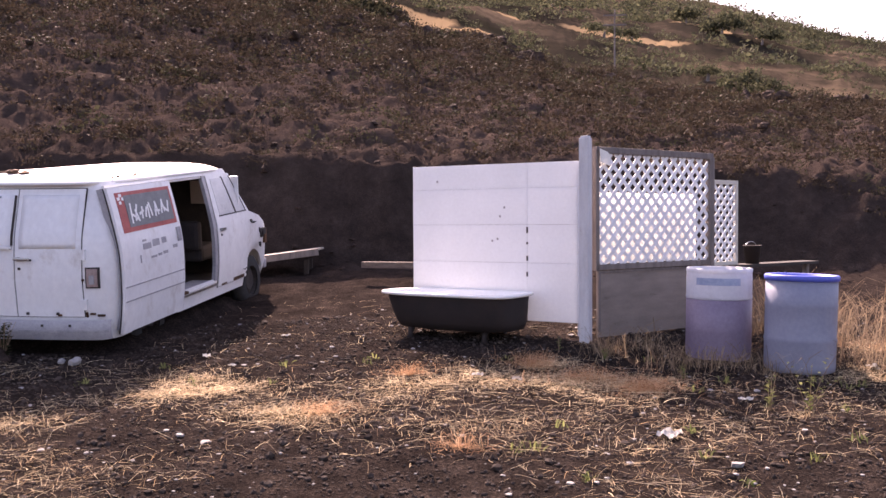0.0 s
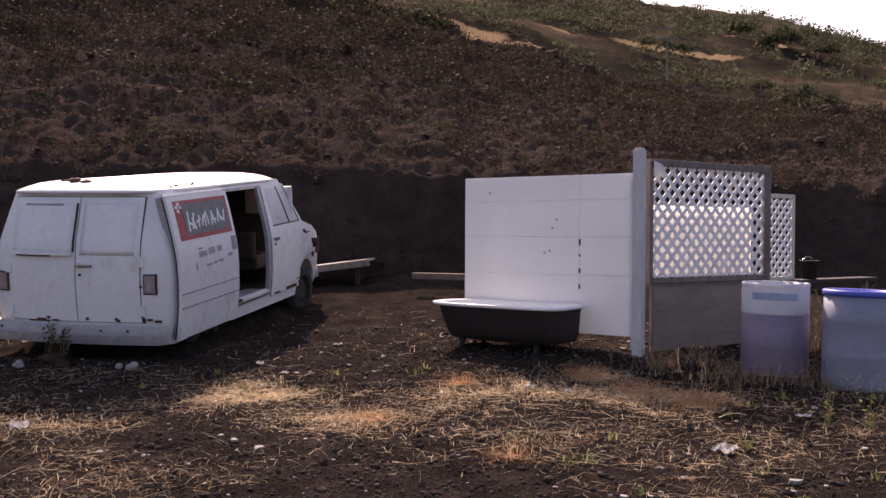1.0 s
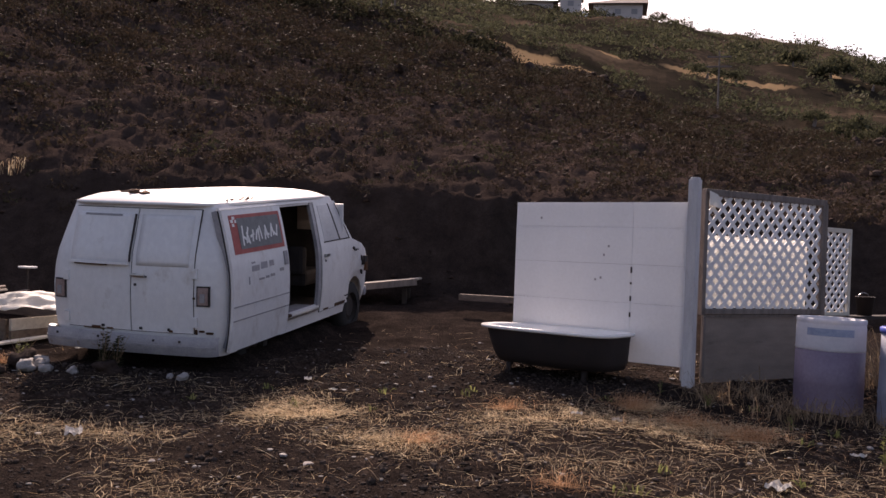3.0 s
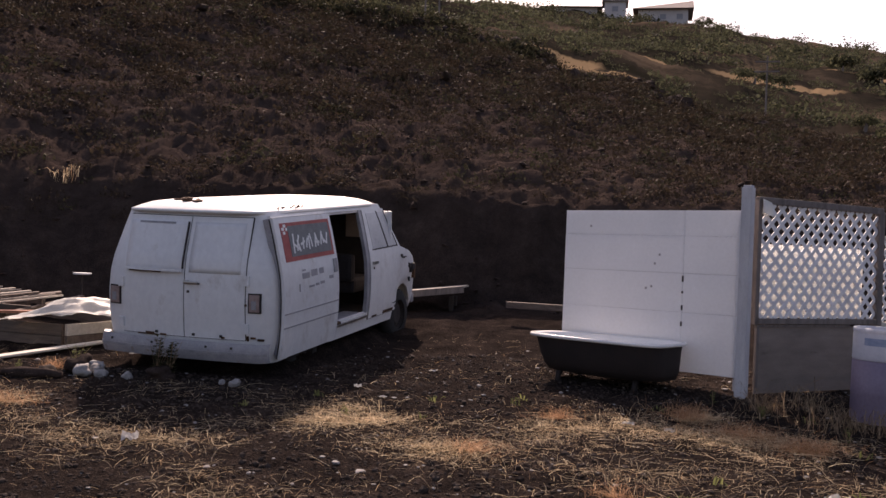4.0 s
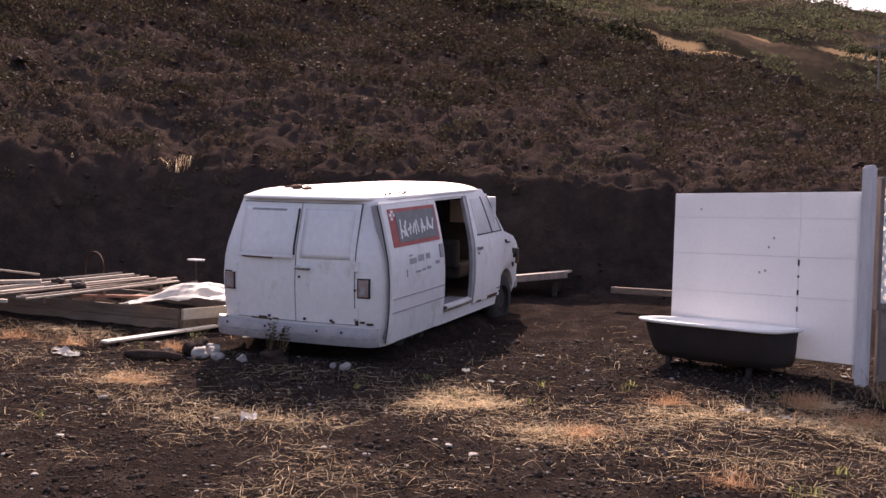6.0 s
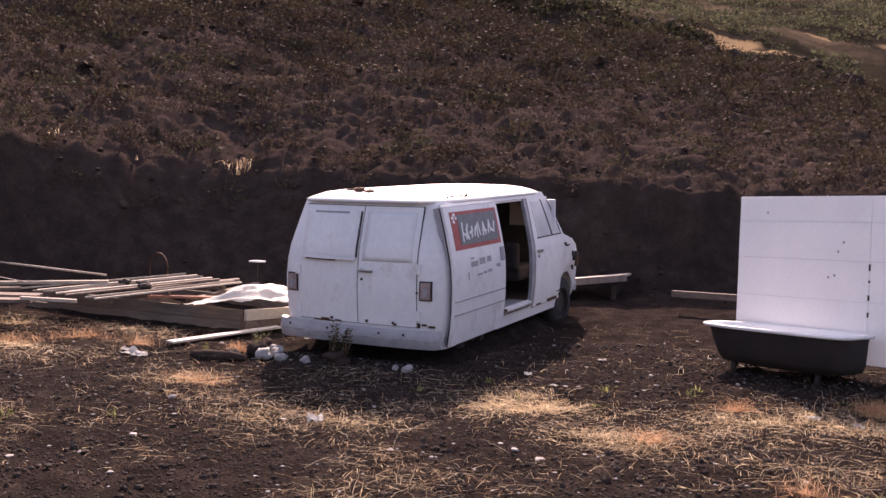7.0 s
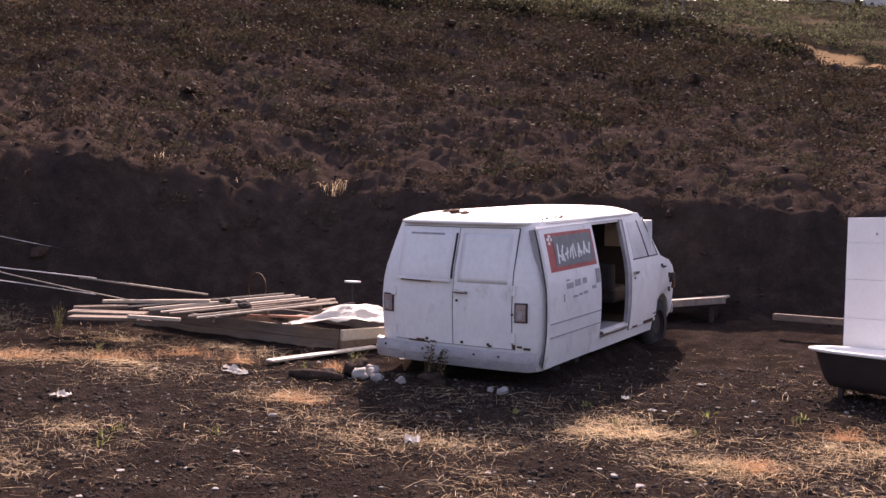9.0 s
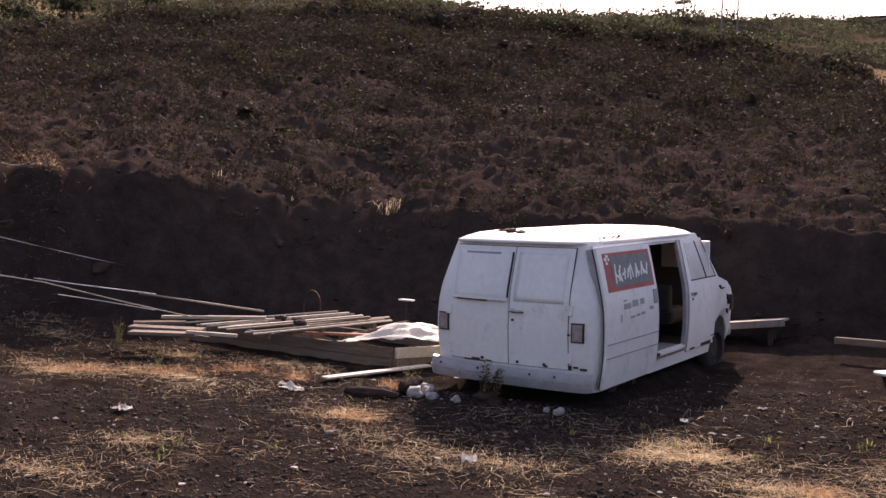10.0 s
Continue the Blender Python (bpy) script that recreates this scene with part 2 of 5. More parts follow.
CREST_AZ = [-180, -90, -60, -51, -47, -45, -41, -33.6, -28.8, -23.7, -18.5, -9, -4.2, -2.5, -1.5, 2.2, 4.6, 8.1, 13, 16.8, 21.8, 40, 90, 180]
CREST_TAN = [0, 0.10, 0.19, 0.205, 0.216, 0.236, 0.252, 0.266, 0.272, 0.268, 0.26, 0.243, 0.217, 0.208, 0.193, 0.190, 0.167, 0.153, 0.128, 0.122, 0.109, 0.09, 0.03, 0]
FAR_AZ = [-180, -90, -60, -50, -42, -36, -27, -22, -16.5, -11.9, -7.7, -5, -0.7, 1, 6, 9.5, 14.6, 16.6, 21.7, 35, 90, 180]
FAR_TAN = [0, 0.15, 0.25, 0.25, 0.26, 0.272, 0.280, 0.275, 0.271, 0.268, 0.263, 0.264, 0.262, 0.258, 0.249, 0.238, 0.220, 0.212, 0.180, 0.12, 0.03, 0]


def height(x, y):
    x, y = np.asarray(x, float), np.asarray(y, float)
    rho, az = np.hypot(x, y), np.degrees(np.arctan2(x, y))
    near = 0.07 * (np.clip(y, -4, 40) - 5.8) + 0.11 * np.exp(-(((x - 0.8) / 1.6) ** 2)) * np.clip((y - 8.0) / 1.3, 0, 1)
    near = near + 0.6 * np.clip((-x - 9.5) / 5, 0, 1.0) ** 1.2
    vu, vv = (x + 4.095) * 0.194 + (y - 9.16) * 0.981, (x + 4.095) * 0.981 - (y - 9.16) * 0.194
    near = near + 0.13 * np.clip((vu - 0.2) / 0.3, 0, 1) * np.clip((3.3 - vu) / 0.3, 0, 1) * np.clip((1.0 - np.abs(vv)) / 0.2, 0, 1)
    near = near + 0.03 * fbm(x * 0.8, y * 0.8, 3) + (0.022 * fbm(x * 4, y * 4, 9, 3) + 0.016 * fbm(x * 11, y * 11, 14, 2)) * np.clip((14 - rho) / 6 + 1, 0, 1)
    crest, far = np.interp(az, CREST_AZ, CREST_TAN), np.interp(az, FAR_AZ, FAR_TAN)
    front = np.clip((95 - np.abs(az)) / 20, 0, 1)
    bank = np.clip((32 - az) / 8, 0, 1) * front
    foot = 15.0
    edge = 18.0 - 1.6 * bank + 1.5 * fbm(az * 0.16, rho * 0 + 3.3, 57, 3)
    z_foot = 0.07 * (np.clip(foot * np.cos(np.radians(az)), -4, 40) - 5.8) + 0.15 + 0.6 * np.clip((-x - 9.5) / 5, 0, 1.0) ** 1.2
    z_crest = 1.5 + 38 * crest
    z_edge_slope = z_foot + (z_crest - z_foot) * (edge - foot) / (38 - foot)
    z_edge_bank = 1.5 + edge * np.interp(az, [-50, -44, -38, -30, -5, 10, 25], [0.117, 0.117, 0.1, 0.088, 0.085, 0.078, 0.06])
    z_edge = z_edge_slope * (1 - 0.75 * bank) + z_edge_bank * 0.75 * bank
    dip = z_crest - 1.0
    z80 = 1.5 + 80 * (crest * 0.55 + far * 0.45)
    z_far = 1.5 + 170 * far
    knots = [0, foot, edge, 38, 44, 80, 170, 320, 4000]
    vals = [near, z_foot, z_edge, z_crest, dip, z80, z_far, z_far * 0.6, z_far * 0.0 - 40]
    out = near
    for k in range(1, len(knots) - 1):
        s = np.clip((rho - knots[k]) / (knots[k + 1] - knots[k]), 0, 1)
        out = np.where(rho >= knots[k], vals[k] * (1 - s) + vals[k + 1] * s, out)
    out = np.where(rho < foot, near + np.clip((rho - 12.0) / 3.0, 0, 1) ** 2 * (z_foot - near), out)
    rough = np.clip((rho - 13) / 4, 0, 1) * front
    out = out + rough * (0.5 * fbm(x * 0.45, y * 0.45, 21) * np.clip((rho - 13) / 12, 0.2, 1) + 0.20 * (0.35 - np.abs(fbm(x * 1.3, y * 1.3, 31, 3))) + 0.20 * fbm(x * 4.2, y * 4.2, 36, 2))
    out = out + np.clip((rho - 50) / 40, 0, 1) * front * 2.0 * fbm(x * 0.06, y * 0.06, 41)
    return np.where(rho >= foot, out * front + (1 - front) * near * np.clip(1 - (rho - foot) / 400, 0, 1), out)


def ground_z(x, y):
    return float(height(x, y))


def build_ground():
    azs = np.radians(np.concatenate([np.arange(-62, 32, 0.2), np.arange(32, 298, 4.0)]))
    rhos = np.concatenate([[0.6, 2, 3.2, 4.2], np.arange(4.8, 9.5, 0.035), np.arange(9.5, 13, 0.06), np.arange(13, 20, 0.10), np.arange(20, 42, 0.15), np.arange(42, 60, 1.5), np.arange(60, 180, 3.0), [190, 220, 270, 350, 500, 900, 1800, 4000]])
    a, r = np.meshgrid(azs, rhos)
    x, y = np.sin(a) * r, np.cos(a) * r
    z = height(x, y)
    na, nr = len(azs), len(rhos)
    verts = np.concatenate([np.stack([x, y, z], -1).reshape(-1, 3), [[0, 0, ground_z(0, 0)]]])
    nv = len(verts) - 1
    i, j = np.meshgrid(np.arange(nr - 1), np.arange(na), indexing="ij")
    j2 = (j + 1) % na
    quads = np.stack([i * na + j, i * na + j2, (i + 1) * na + j2, (i + 1) * na + j], -1).reshape(-1, 4)
    me = bpy.data.meshes.new("ground")
    me.from_pydata(verts.tolist(), [], quads.tolist() + [[(k + 1) % na, k, nv] for k in range(na)])
    me.materials.append(M_GROUND)
    me.polygons.foreach_set("use_smooth", [True] * len(me.polygons))
    me.update()
    tagged(new("ground", me), "dark lava soil yard rising to a black cinder slope", "ground", kind="structure")


build_ground()


# ---- the van ----
def tab(h, xs, ys):
    return float(np.interp(h, xs, ys))


def van_half(h):
    return tab(h, [0.34, 0.55, 0.75, 1.0, 1.2, 1.34, 1.6, 1.86], [0.96, 0.995, 1.015, 1.02, 1.01, 0.985, 0.93, 0.865])


def van_rear(h):
    return tab(h, [0.40, 0.6, 0.95, 1.15, 1.35, 1.86], [0.06, 0.01, 0.0, 0.015, 0.04, 0.20])


def van_front(h):
    return tab(h, [0.40, 0.55, 0.95, 1.05, 1.14, 1.22, 1.29, 1.86], [4.24, 4.30, 4.31, 4.28, 4.17, 3.95, 3.64, 3.16])


def sill(u):
    """Lower edge of the body, raised over the wheels."""
    h = 0.34
    for c in (1.0, 3.76):
        d = 0.40**2 - (u - c) ** 2
        if d > 0:
            h = max(h, 0.36 + math.sqrt(d))
    return h


def van_side(u, h):
    return (van_half(h), u, h)


def van_back(v, h):
    x = v + 0.03 * (1 if v >= 0 else 1 - 2 * abs(v) / 0.7)
    return (x, van_rear(h) + 0.055 * (x / 0.78) ** 2, h)


CARGO = (1.50, 2.40)


def van_shell():
    """Body panels as rings at rising heights; the cargo opening, door window and windscreen are left open."""
    hs = [0.34, 0.45, 0.56, 0.66, 0.78, 0.9, 1.0, 1.1, 1.2, 1.29, 1.36, 1.5, 1.65, 1.78, 1.86]
    us = [0.22, 0.34, 0.5, 0.65, 0.8, 1.0, 1.2, 1.36, 1.5, 1.8, 2.1, 2.40, 2.5, 2.75, 2.98, 3.1, 3.3, 3.45, 3.6, 3.72, 3.85, 4.0, 4.1, 4.18]
    bm = bmesh.new()
    rings, keys = [], []
    for h in hs:
        w, r, f = van_half(h), van_rear(h), van_front(h)
        ring, key = [], []
        for k in range(13):
            v = -0.78 + 1.56 * k / 12
            ring.append((v * (w - 0.16) / 0.8, r + 0.055 * (v / 0.75) ** 2, h))
            key.append(("rear", v))
        for k in range(1, 6):
            a = math.pi / 2 * k / 6
            ring.append((w - 0.17 + 0.17 * math.sin(a), r + 0.06 + (0.22 - 0.06) * (1 - math.cos(a)) + 0.02, h))
            key.append(("corner", 0))
        side = []
        for u in us:
            uu = min(max(u, r + 0.22), f - 0.10 - 0.002 * (4.2 - u))
            z = h
            if h < 1.0:
                s = sill(uu)
                z = s + (h - 0.34) / 0.66 * (1.0 - s)
            taper = 0.10 * max(0, (uu - 3.3) / 1.0) ** 2
            side.append((w - taper, uu, z))
        ring += side
        key += [("side", u) for u in us]
        fw = side[-1][0]
        for k in range(9):
            v = 1 - 2 * k / 8
            ring.append((v * (fw - 0.05), f - 0.05 * v * v, h))
            key.append(("front", v))
        ring += [(-x, y, z) for x, y, z in side[::-1]]
        key += [("left", u) for u in us[::-1]]
        for k in range(5, 0, -1):
            a = math.pi / 2 * k / 6
            ring.append((-(w - 0.17 + 0.17 * math.sin(a)), r + 0.06 + 0.16 * (1 - math.cos(a)) + 0.02, h))
            key.append(("corner", 0))
        rings.append([bm.verts.new(p) for p in ring])
        keys = key
    n = len(keys)
    for i in range(len(hs) - 1):
        hm = (hs[i] + hs[i + 1]) / 2
        for k in range(n):
            a, b = keys[k], keys[(k + 1) % n]
            um = (a[1] + b[1]) / 2
            if a[0] == b[0] == "side" and CARGO[0] < um < CARGO[1] and 0.56 < hm < 1.80:
                continue
            if a[0] == b[0] and a[0] == "left" and 2.40 < um < 3.02 and 1.30 < hm < 1.78:
                continue
            if a[0] == b[0] == "front" and hm > 1.29 and hm < 1.80:
                continue
            bm.faces.new((rings[i][k], rings[i][(k + 1) % n], rings[i + 1][(k + 1) % n], rings[i + 1][k]))
    bmesh.ops.recalc_face_normals(bm, faces=bm.faces[:])
    bmesh.ops.solidify(bm, geom=bm.faces[:], thickness=0.03)
    return bm


def van_roof_cap():
    bm = bmesh.new()
    rings = []
    for inset, h in ((-0.025, 1.842), (-0.03, 1.862), (0.0, 1.875), (0.06, 1.90), (0.16, 1.93), (0.32, 1.952), (0.55, 1.962), (0.78, 1.965)):
        w, r, f = 0.865 - inset, 0.20 + inset * 0.9, 3.17 - inset * 0.8
        ring = []
        m = 56
        for k in range(m):
            a = 2 * math.pi * k / m
            c, s = math.cos(a), math.sin(a)
            e = 0.28
            x = w * math.copysign(abs(c) ** e, c)
            y = (r + f) / 2 + (f - r) / 2 * math.copysign(abs(s) ** e, s)
            y += 0.07 * (1 - (x / 0.85) ** 2) * (0.7 if s > 0 else -0.6)
            ring.append(bm.verts.new((x, y, h + 0.012 * (y - 1.6) * (inset > 0.1) * -0.3)))
        rings.append(ring)
    for a, b in zip(rings, rings[1:]):
        for k in range(len(a)):
            bm.faces.new((a[k], a[(k + 1) % len(a)], b[(k + 1) % len(a)], b[k]))
    bm.faces.new(rings[-1])
    bm.faces.new(rings[0][::-1])
    return bm


def tube(pts, r, seg=8):
    bm = bmesh.new()
    rings = []
    for i, p in enumerate(pts):
        p = Vector(p)
        d = (Vector(pts[min(i + 1, len(pts) - 1)]) - Vector(pts[max(i - 1, 0)])).normalized()
        s = d.orthogonal().normalized()
        t = d.cross(s)
        rr = r[i] if isinstance(r, (list, tuple)) else r
        rings.append([bm.verts.new(p + rr * (math.cos(2 * math.pi * k / seg) * s + math.sin(2 * math.pi * k / seg) * t)) for k in range(seg)])
    for a, b in zip(rings, rings[1:]):
        best = min(range(seg), key=lambda o: (a[0].co - b[o].co).length)
        for k in range(seg):
            bm.faces.new((a[k], a[(k + 1) % seg], b[(k + 1 + best) % seg], b[(k + best) % seg]))
    bm.faces.new(rings[0][::-1])
    bm.faces.new(rings[-1])
    bmesh.ops.recalc_face_normals(bm, faces=bm.faces[:])
    return bm


def stroke(fn, pts, width, d0, d1):
    """A flat painted stroke along points (a, b) of the surface fn."""
    bm = bmesh.new()
    for (a0, b0), (a1, b1) in zip(pts, pts[1:]):
        da, db = a1 - a0, b1 - b0
        ln = math.hypot(da, db) or 1
        na, nb = -db / ln * width / 2, da / ln * width / 2
        ring = []
        for d in (d1, d0):
            for a, b in ((a0 + na, b0 + nb), (a0 - na, b0 - nb), (a1 - na, b1 - nb), (a1 + na, b1 + nb)):
                x, y, z = fn(a, b)
                ring.append(bm.verts.new((x + d, y, z)))
        for f in ((0, 1, 2, 3), (7, 6, 5, 4), (0, 4, 5, 1), (1, 5, 6, 2), (2, 6, 7, 3), (3, 7, 4, 0)):
            bm.faces.new([ring[k] for k in f])
    bmesh.ops.recalc_face_normals(bm, faces=bm.faces[:])
    return bm


def lump(r, seed, rough=0.35, sub=2, squash=(1, 1, 1)):
    bm = bmesh.new()
    bmesh.ops.create_icosphere(bm, subdivisions=sub, radius=r)
    for v in bm.verts:
        k = 1 + rough * noise.noise(v.co / r * 1.3 + Vector((seed * 3.1, seed * 7.7, seed))) + rough * 0.4 * noise.noise(v.co / r * 4 + Vector((seed, 0, 0)))
        v.co = Vector((v.co.x * squash[0], v.co.y * squash[1], v.co.z * squash[2])) * k
    return bm


def build_van():
    van = thing("van", pose(-4.124, 9.166, 0.036, 5.74, 0.48, -11.17), "derelict white panel van, side door slid open, sunk in soil", "van")
    van.scale = (0.987,) * 3
    body = part("body", van_shell(), M_VAN, van, "chalky white steel body with grime and rust spots", True)
    mod = body.modifiers.new("edge", "EDGE_SPLIT")
    mod.split_angle = radians(70)
    part("roof", van_roof_cap(), M_ROOF, van, "white crowned roof with drip rail", True)

    # rear doors, outer skins set proud of the body
    for sgn, nm in ((-1, "rear_door"), (1, "rear_door")):
        a0, a1 = (-0.695, 0.014) if sgn < 0 else (0.026, 0.70)
        door = part(nm, slab(van_back, a0, a1, 0.585, 1.80, 10, 18, -0.01, 0.014), M_VAN, van, "", True)
        door.modifiers.new("edge", "EDGE_SPLIT").split_angle = radians(40)
        part("seam", slab(van_back, a0 - 0.008, a1 + 0.007, 0.575, 1.810, 10, 18, -0.012, 0.004), M_SEAM, door)
        if sgn < 0:
            part("window_cover", slab(van_back, -0.655, -0.01, 1.255, 1.745, 8, 10, 0.012, 0.034), M_VAN, door, "white sheet covering the window, lower edge loose", True)
            part("cover_lip", slab(van_back, -0.66, -0.005, 1.235, 1.262, 8, 1, 0.012, 0.06), M_VAN, door)
            part("rust_streak", slab(van_back, -0.60, -0.25, 1.222, 1.238, 6, 1, 0.014, 0.05), M_RUST, door, "rusty lower edge")
            # Black strip painted in for the shadow at the cover's right edge.
            part("cover_shadow", slab(van_back, -0.012, 0.004, 1.27, 1.74, 1, 10, 0.010, 0.030), M_SEAM, door, "dark strip for the shadow along the loose cover")
            part("slot", slab(van_back, -0.56, -0.14, 1.712, 1.732, 6, 1, 0.03, 0.037), M_GREY, door)
        else:
            part("window_blank", slab(van_back, 0.07, 0.645, 1.24, 1.745, 8, 10, 0.010, 0.017), M_VAN, door, "blanked window panel", True)
            hd = box(bmesh.new(), (0.075, -0.062, 1.135), (0.24, -0.035, 1.16), 0.008)
            box(hd, (0.075, -0.05, 1.132), (0.115, 0.0, 1.164), 0.006)
            part("handle", hd, M_CHROME, door, "tarnished door handle")
            part("handle_recess", slab(van_back, 0.045, 0.20, 1.122, 1.14, 3, 2, 0.012, 0.016), M_SEAM, door)
            part("lock", slab(van_back, 0.06, 0.085, 1.035, 1.06, 2, 2, 0.012, 0.022), M_SEAM, door)
        for h in (0.70, 1.18) if sgn > 0 else (0.68, 1.1):
            x = 0.712 if sgn > 0 else -0.708
            part("hinge", slab(van_back, x - 0.03, x + 0.03, h - 0.05, h + 0.05, 2, 2, 0.0, 0.035), M_VAN, door)
        for v in ((0.12, 0.43) if sgn > 0 else (-0.30,)):
            part("rubber_stop", slab(van_back, v, v + 0.025, 0.60, 0.625, 2, 2, 0.012, 0.028), M_SEAM, door)

    # tail lamps
    for v0 in (0.735, -0.86):
        lamp = part("tail_lamp", slab(van_back, v0, v0 + 0.135, 0.86, 1.06, 4, 4, -0.01, 0.012), M_SEAM, van, "dark rectangular tail lamp housing")
        part("lens", slab(van_back, v0 + 0.015, v0 + 0.12, 0.875, 1.045, 4, 4, 0.008, 0.022), M_LENS, lamp, "dull broken lens")
        part("reflector", slab(van_back, v0 + 0.04, v0 + 0.09, 0.90, 0.985, 2, 2, 0.02, 0.028), M_GREY, lamp)

    # rear bumper, wrapping round the corners
    def bumper(s, b):
        e = min(abs(s), 0.88)
        turn = max(0.0, abs(s) - 0.88) / 0.24 * math.pi / 2
        x = math.copysign(e + 0.15 * math.sin(turn), s)
        y = -0.045 + 0.075 * e**2 + 0.24 * (1 - math.cos(turn))
        return (x, y - 0.02 * math.sin(math.pi * (b - 0.38) / 0.17), b)
    bp = part("bumper", slab(bumper, -1.05, 1.0, 0.375, 0.555, 56, 6, -0.05, 0.02), M_BUMPER, van, "dented grey-white rear bumper", True)
    bp.modifiers.new("edge", "EDGE_SPLIT").split_angle = radians(40)
    part("bumper_groove", slab(bumper, -1.03, 0.98, 0.446, 0.470, 56, 1, 0.01, 0.026), M_GREY, bp)
    for s in (-0.82, -0.3, 0.34, 0.62):
        part("bolt", slab(bumper, s, s + 0.02, 0.495, 0.515, 2, 2, 0.018, 0.03), M_SEAM, bp)
        part("rust_patch", slab(van_back, 0.715, 0.735, 0.575, 0.625, 1, 2, -0.005, 0.010), M_RUST, van)
    part("rust_patch", slab(van_back, -0.52, -0.28, 0.572, 0.588, 4, 1, -0.005, 0.016), M_RUST, van)

    # strip behind the slid door, grey from grime and painted quarter shade; quarter rust
    part("shaded_strip", slab(van_side, 0.222, 0.24, 0.42, 1.80, 2, 16, -0.05, 0.020), M_BUMPER, van, "grimy strip, greyed for the shade on the rounded quarter")
    # sliding door, standing off the side
    sd = part("sliding_door", slab(van_side, 0.20, 1.46, 0.395, 1.79, 12, 20, 0.03, 0.075), M_VAN, van, "white sliding door pushed back, with a painted sign", True)
    sd.modifiers.new("edge", "EDGE_SPLIT").split_angle = radians(40)
    part("edge_strip", slab(van_side, 0.194, 0.20, 0.395, 1.79, 1, 16, 0.050, 0.073), M_VAN, sd)
    part("edge_seal", slab(van_side, 0.188, 0.20, 0.395, 1.79, 1, 16, 0.034, 0.042), M_SEAM, sd)
    part("edge_strip", slab(van_side, 1.46, 1.468, 0.395, 1.79, 1, 16, 0.03, 0.073), M_BUMPER, sd)
    for h in (0.70, 0.835):
        part("rib", slab(van_side, 0.21, 1.45, h, h + 0.012, 8, 1, 0.073, 0.081), M_GREY, sd)
    part("sign_border", slab(van_side, 0.30, 1.40, 1.345, 1.735, 8, 8, 0.073, 0.079), M_RED, sd, "faded red sign with brushed lettering")
    part("sign_field", slab(van_side, 0.44, 1.355, 1.39, 1.70, 8, 8, 0.077, 0.083), M_SLATE, sd, "slate grey field of the sign")
    # brushed lettering kept as plain strokes
    marks = []
    for k, (lean, lo, hi) in enumerate(((0.02, 1.40, 1.60), (0.07, 1.42, 1.58), (-0.05, 1.41, 1.53), (0.03, 1.43, 1.55), (0.05, 1.44, 1.54), (0.01, 1.42, 1.56), (-0.03, 1.44, 1.58), (0.04, 1.43, 1.57), (-0.04, 1.44, 1.58), (0.05, 1.45, 1.59), (-0.03, 1.46, 1.58), (0.04, 1.45, 1.57))):
        a = 0.50 + 0.068 * k
        marks.append([(a, lo + 0.04), (a + lean * 0.4, (lo + hi) / 2 + 0.04), (a + lean, hi + 0.04)])
    marks += [[(0.52, 1.53), (0.62, 1.47)], [(0.66, 1.52), (0.75, 1.55)], [(0.97, 1.53), (1.08, 1.52)], [(1.15, 1.56), (1.24, 1.50)]]
    for pts in marks:
        part("brush_stroke", stroke(lambda a, b: van_side(a, b), pts, 0.024, 0.075, 0.0885), M_LETTER, sd)
    for k, (a, b, w) in enumerate(((0.32, 1.66, 0.05), (0.36, 1.69, 0.05), (0.40, 1.655, 0.035), (0.34, 1.62, 0.04))):
        part("paint_fleck", slab(van_side, a, a + w, b, b + 0.03, 2, 1, 0.077, 0.082), M_LETTER, sd)
    for a, b, w, h in ((0.60, 1.16, 0.16, 0.05), (0.80, 1.17, 0.14, 0.06), (0.99, 1.18, 0.10, 0.05), (0.60, 1.23, 0.08, 0.02)):
        part("faded_writing", slab(van_side, a, a + w, b, b + h, 3, 1, 0.074, 0.0775), M_BUMPER, sd, "faded unreadable writing")
    for a, b, w, h in ((0.52, 1.035, 0.025, 0.08), (0.74, 1.055, 0.12, 0.022), (0.89, 1.06, 0.08, 0.026), (1.00, 1.065, 0.10, 0.03), (1.22, 1.10, 0.10, 0.035)):
        part("faded_writing", slab(van_side, a, a + w, b, b + h, 3, 1, 0.074, 0.0775), M_GREY, sd)
    hdl = slab(van_side, 1.34, 1.42, 1.16, 1.30, 2, 3, 0.074, 0.09)
    part("door_latch", hdl, M_GREY, sd, "dark grey latch plate")
    part("roller_arm", slab(van_side, 1.44, 1.60, 0.545, 0.57, 3, 1, 0.0, 0.06), M_RUST, sd)
    part("slide_rail", slab(van_side, 0.24, 2.44, 1.80, 1.825, 8, 1, 0.0, 0.03), M_VAN, van, "upper slide rail")
    part("lower_track", slab(van_side, 1.50, 2.42, 0.50, 0.525, 4, 1, -0.02, 0.035), M_CHROME, van, "bare metal step edge")
    part("step", box(bmesh.new(), (0.70, 1.45, 0.52), (0.95, 2.42, 0.55), 0.006), M_GREY, van, "pale worn step")
    # opening frame
    for u in (1.49, 2.405):
        part("door_frame", slab(van_side, u - 0.012, u + 0.012, 0.55, 1.80, 1, 16, -0.03, 0.012), M_BUMPER, van)
    part("pillar_strip", slab(van_side, 2.42, 2.48, 0.55, 1.80, 2, 16, 0.0, 0.008), M_BUMPER, van)

    # front door
    fd = part("front_door", slab(van_side, 2.50, 3.36, 0.46, 1.285, 8, 12, 0.0, 0.014), M_VAN, van, "white passenger door", True)
    fd.modifiers.new("edge", "EDGE_SPLIT").split_angle = radians(40)
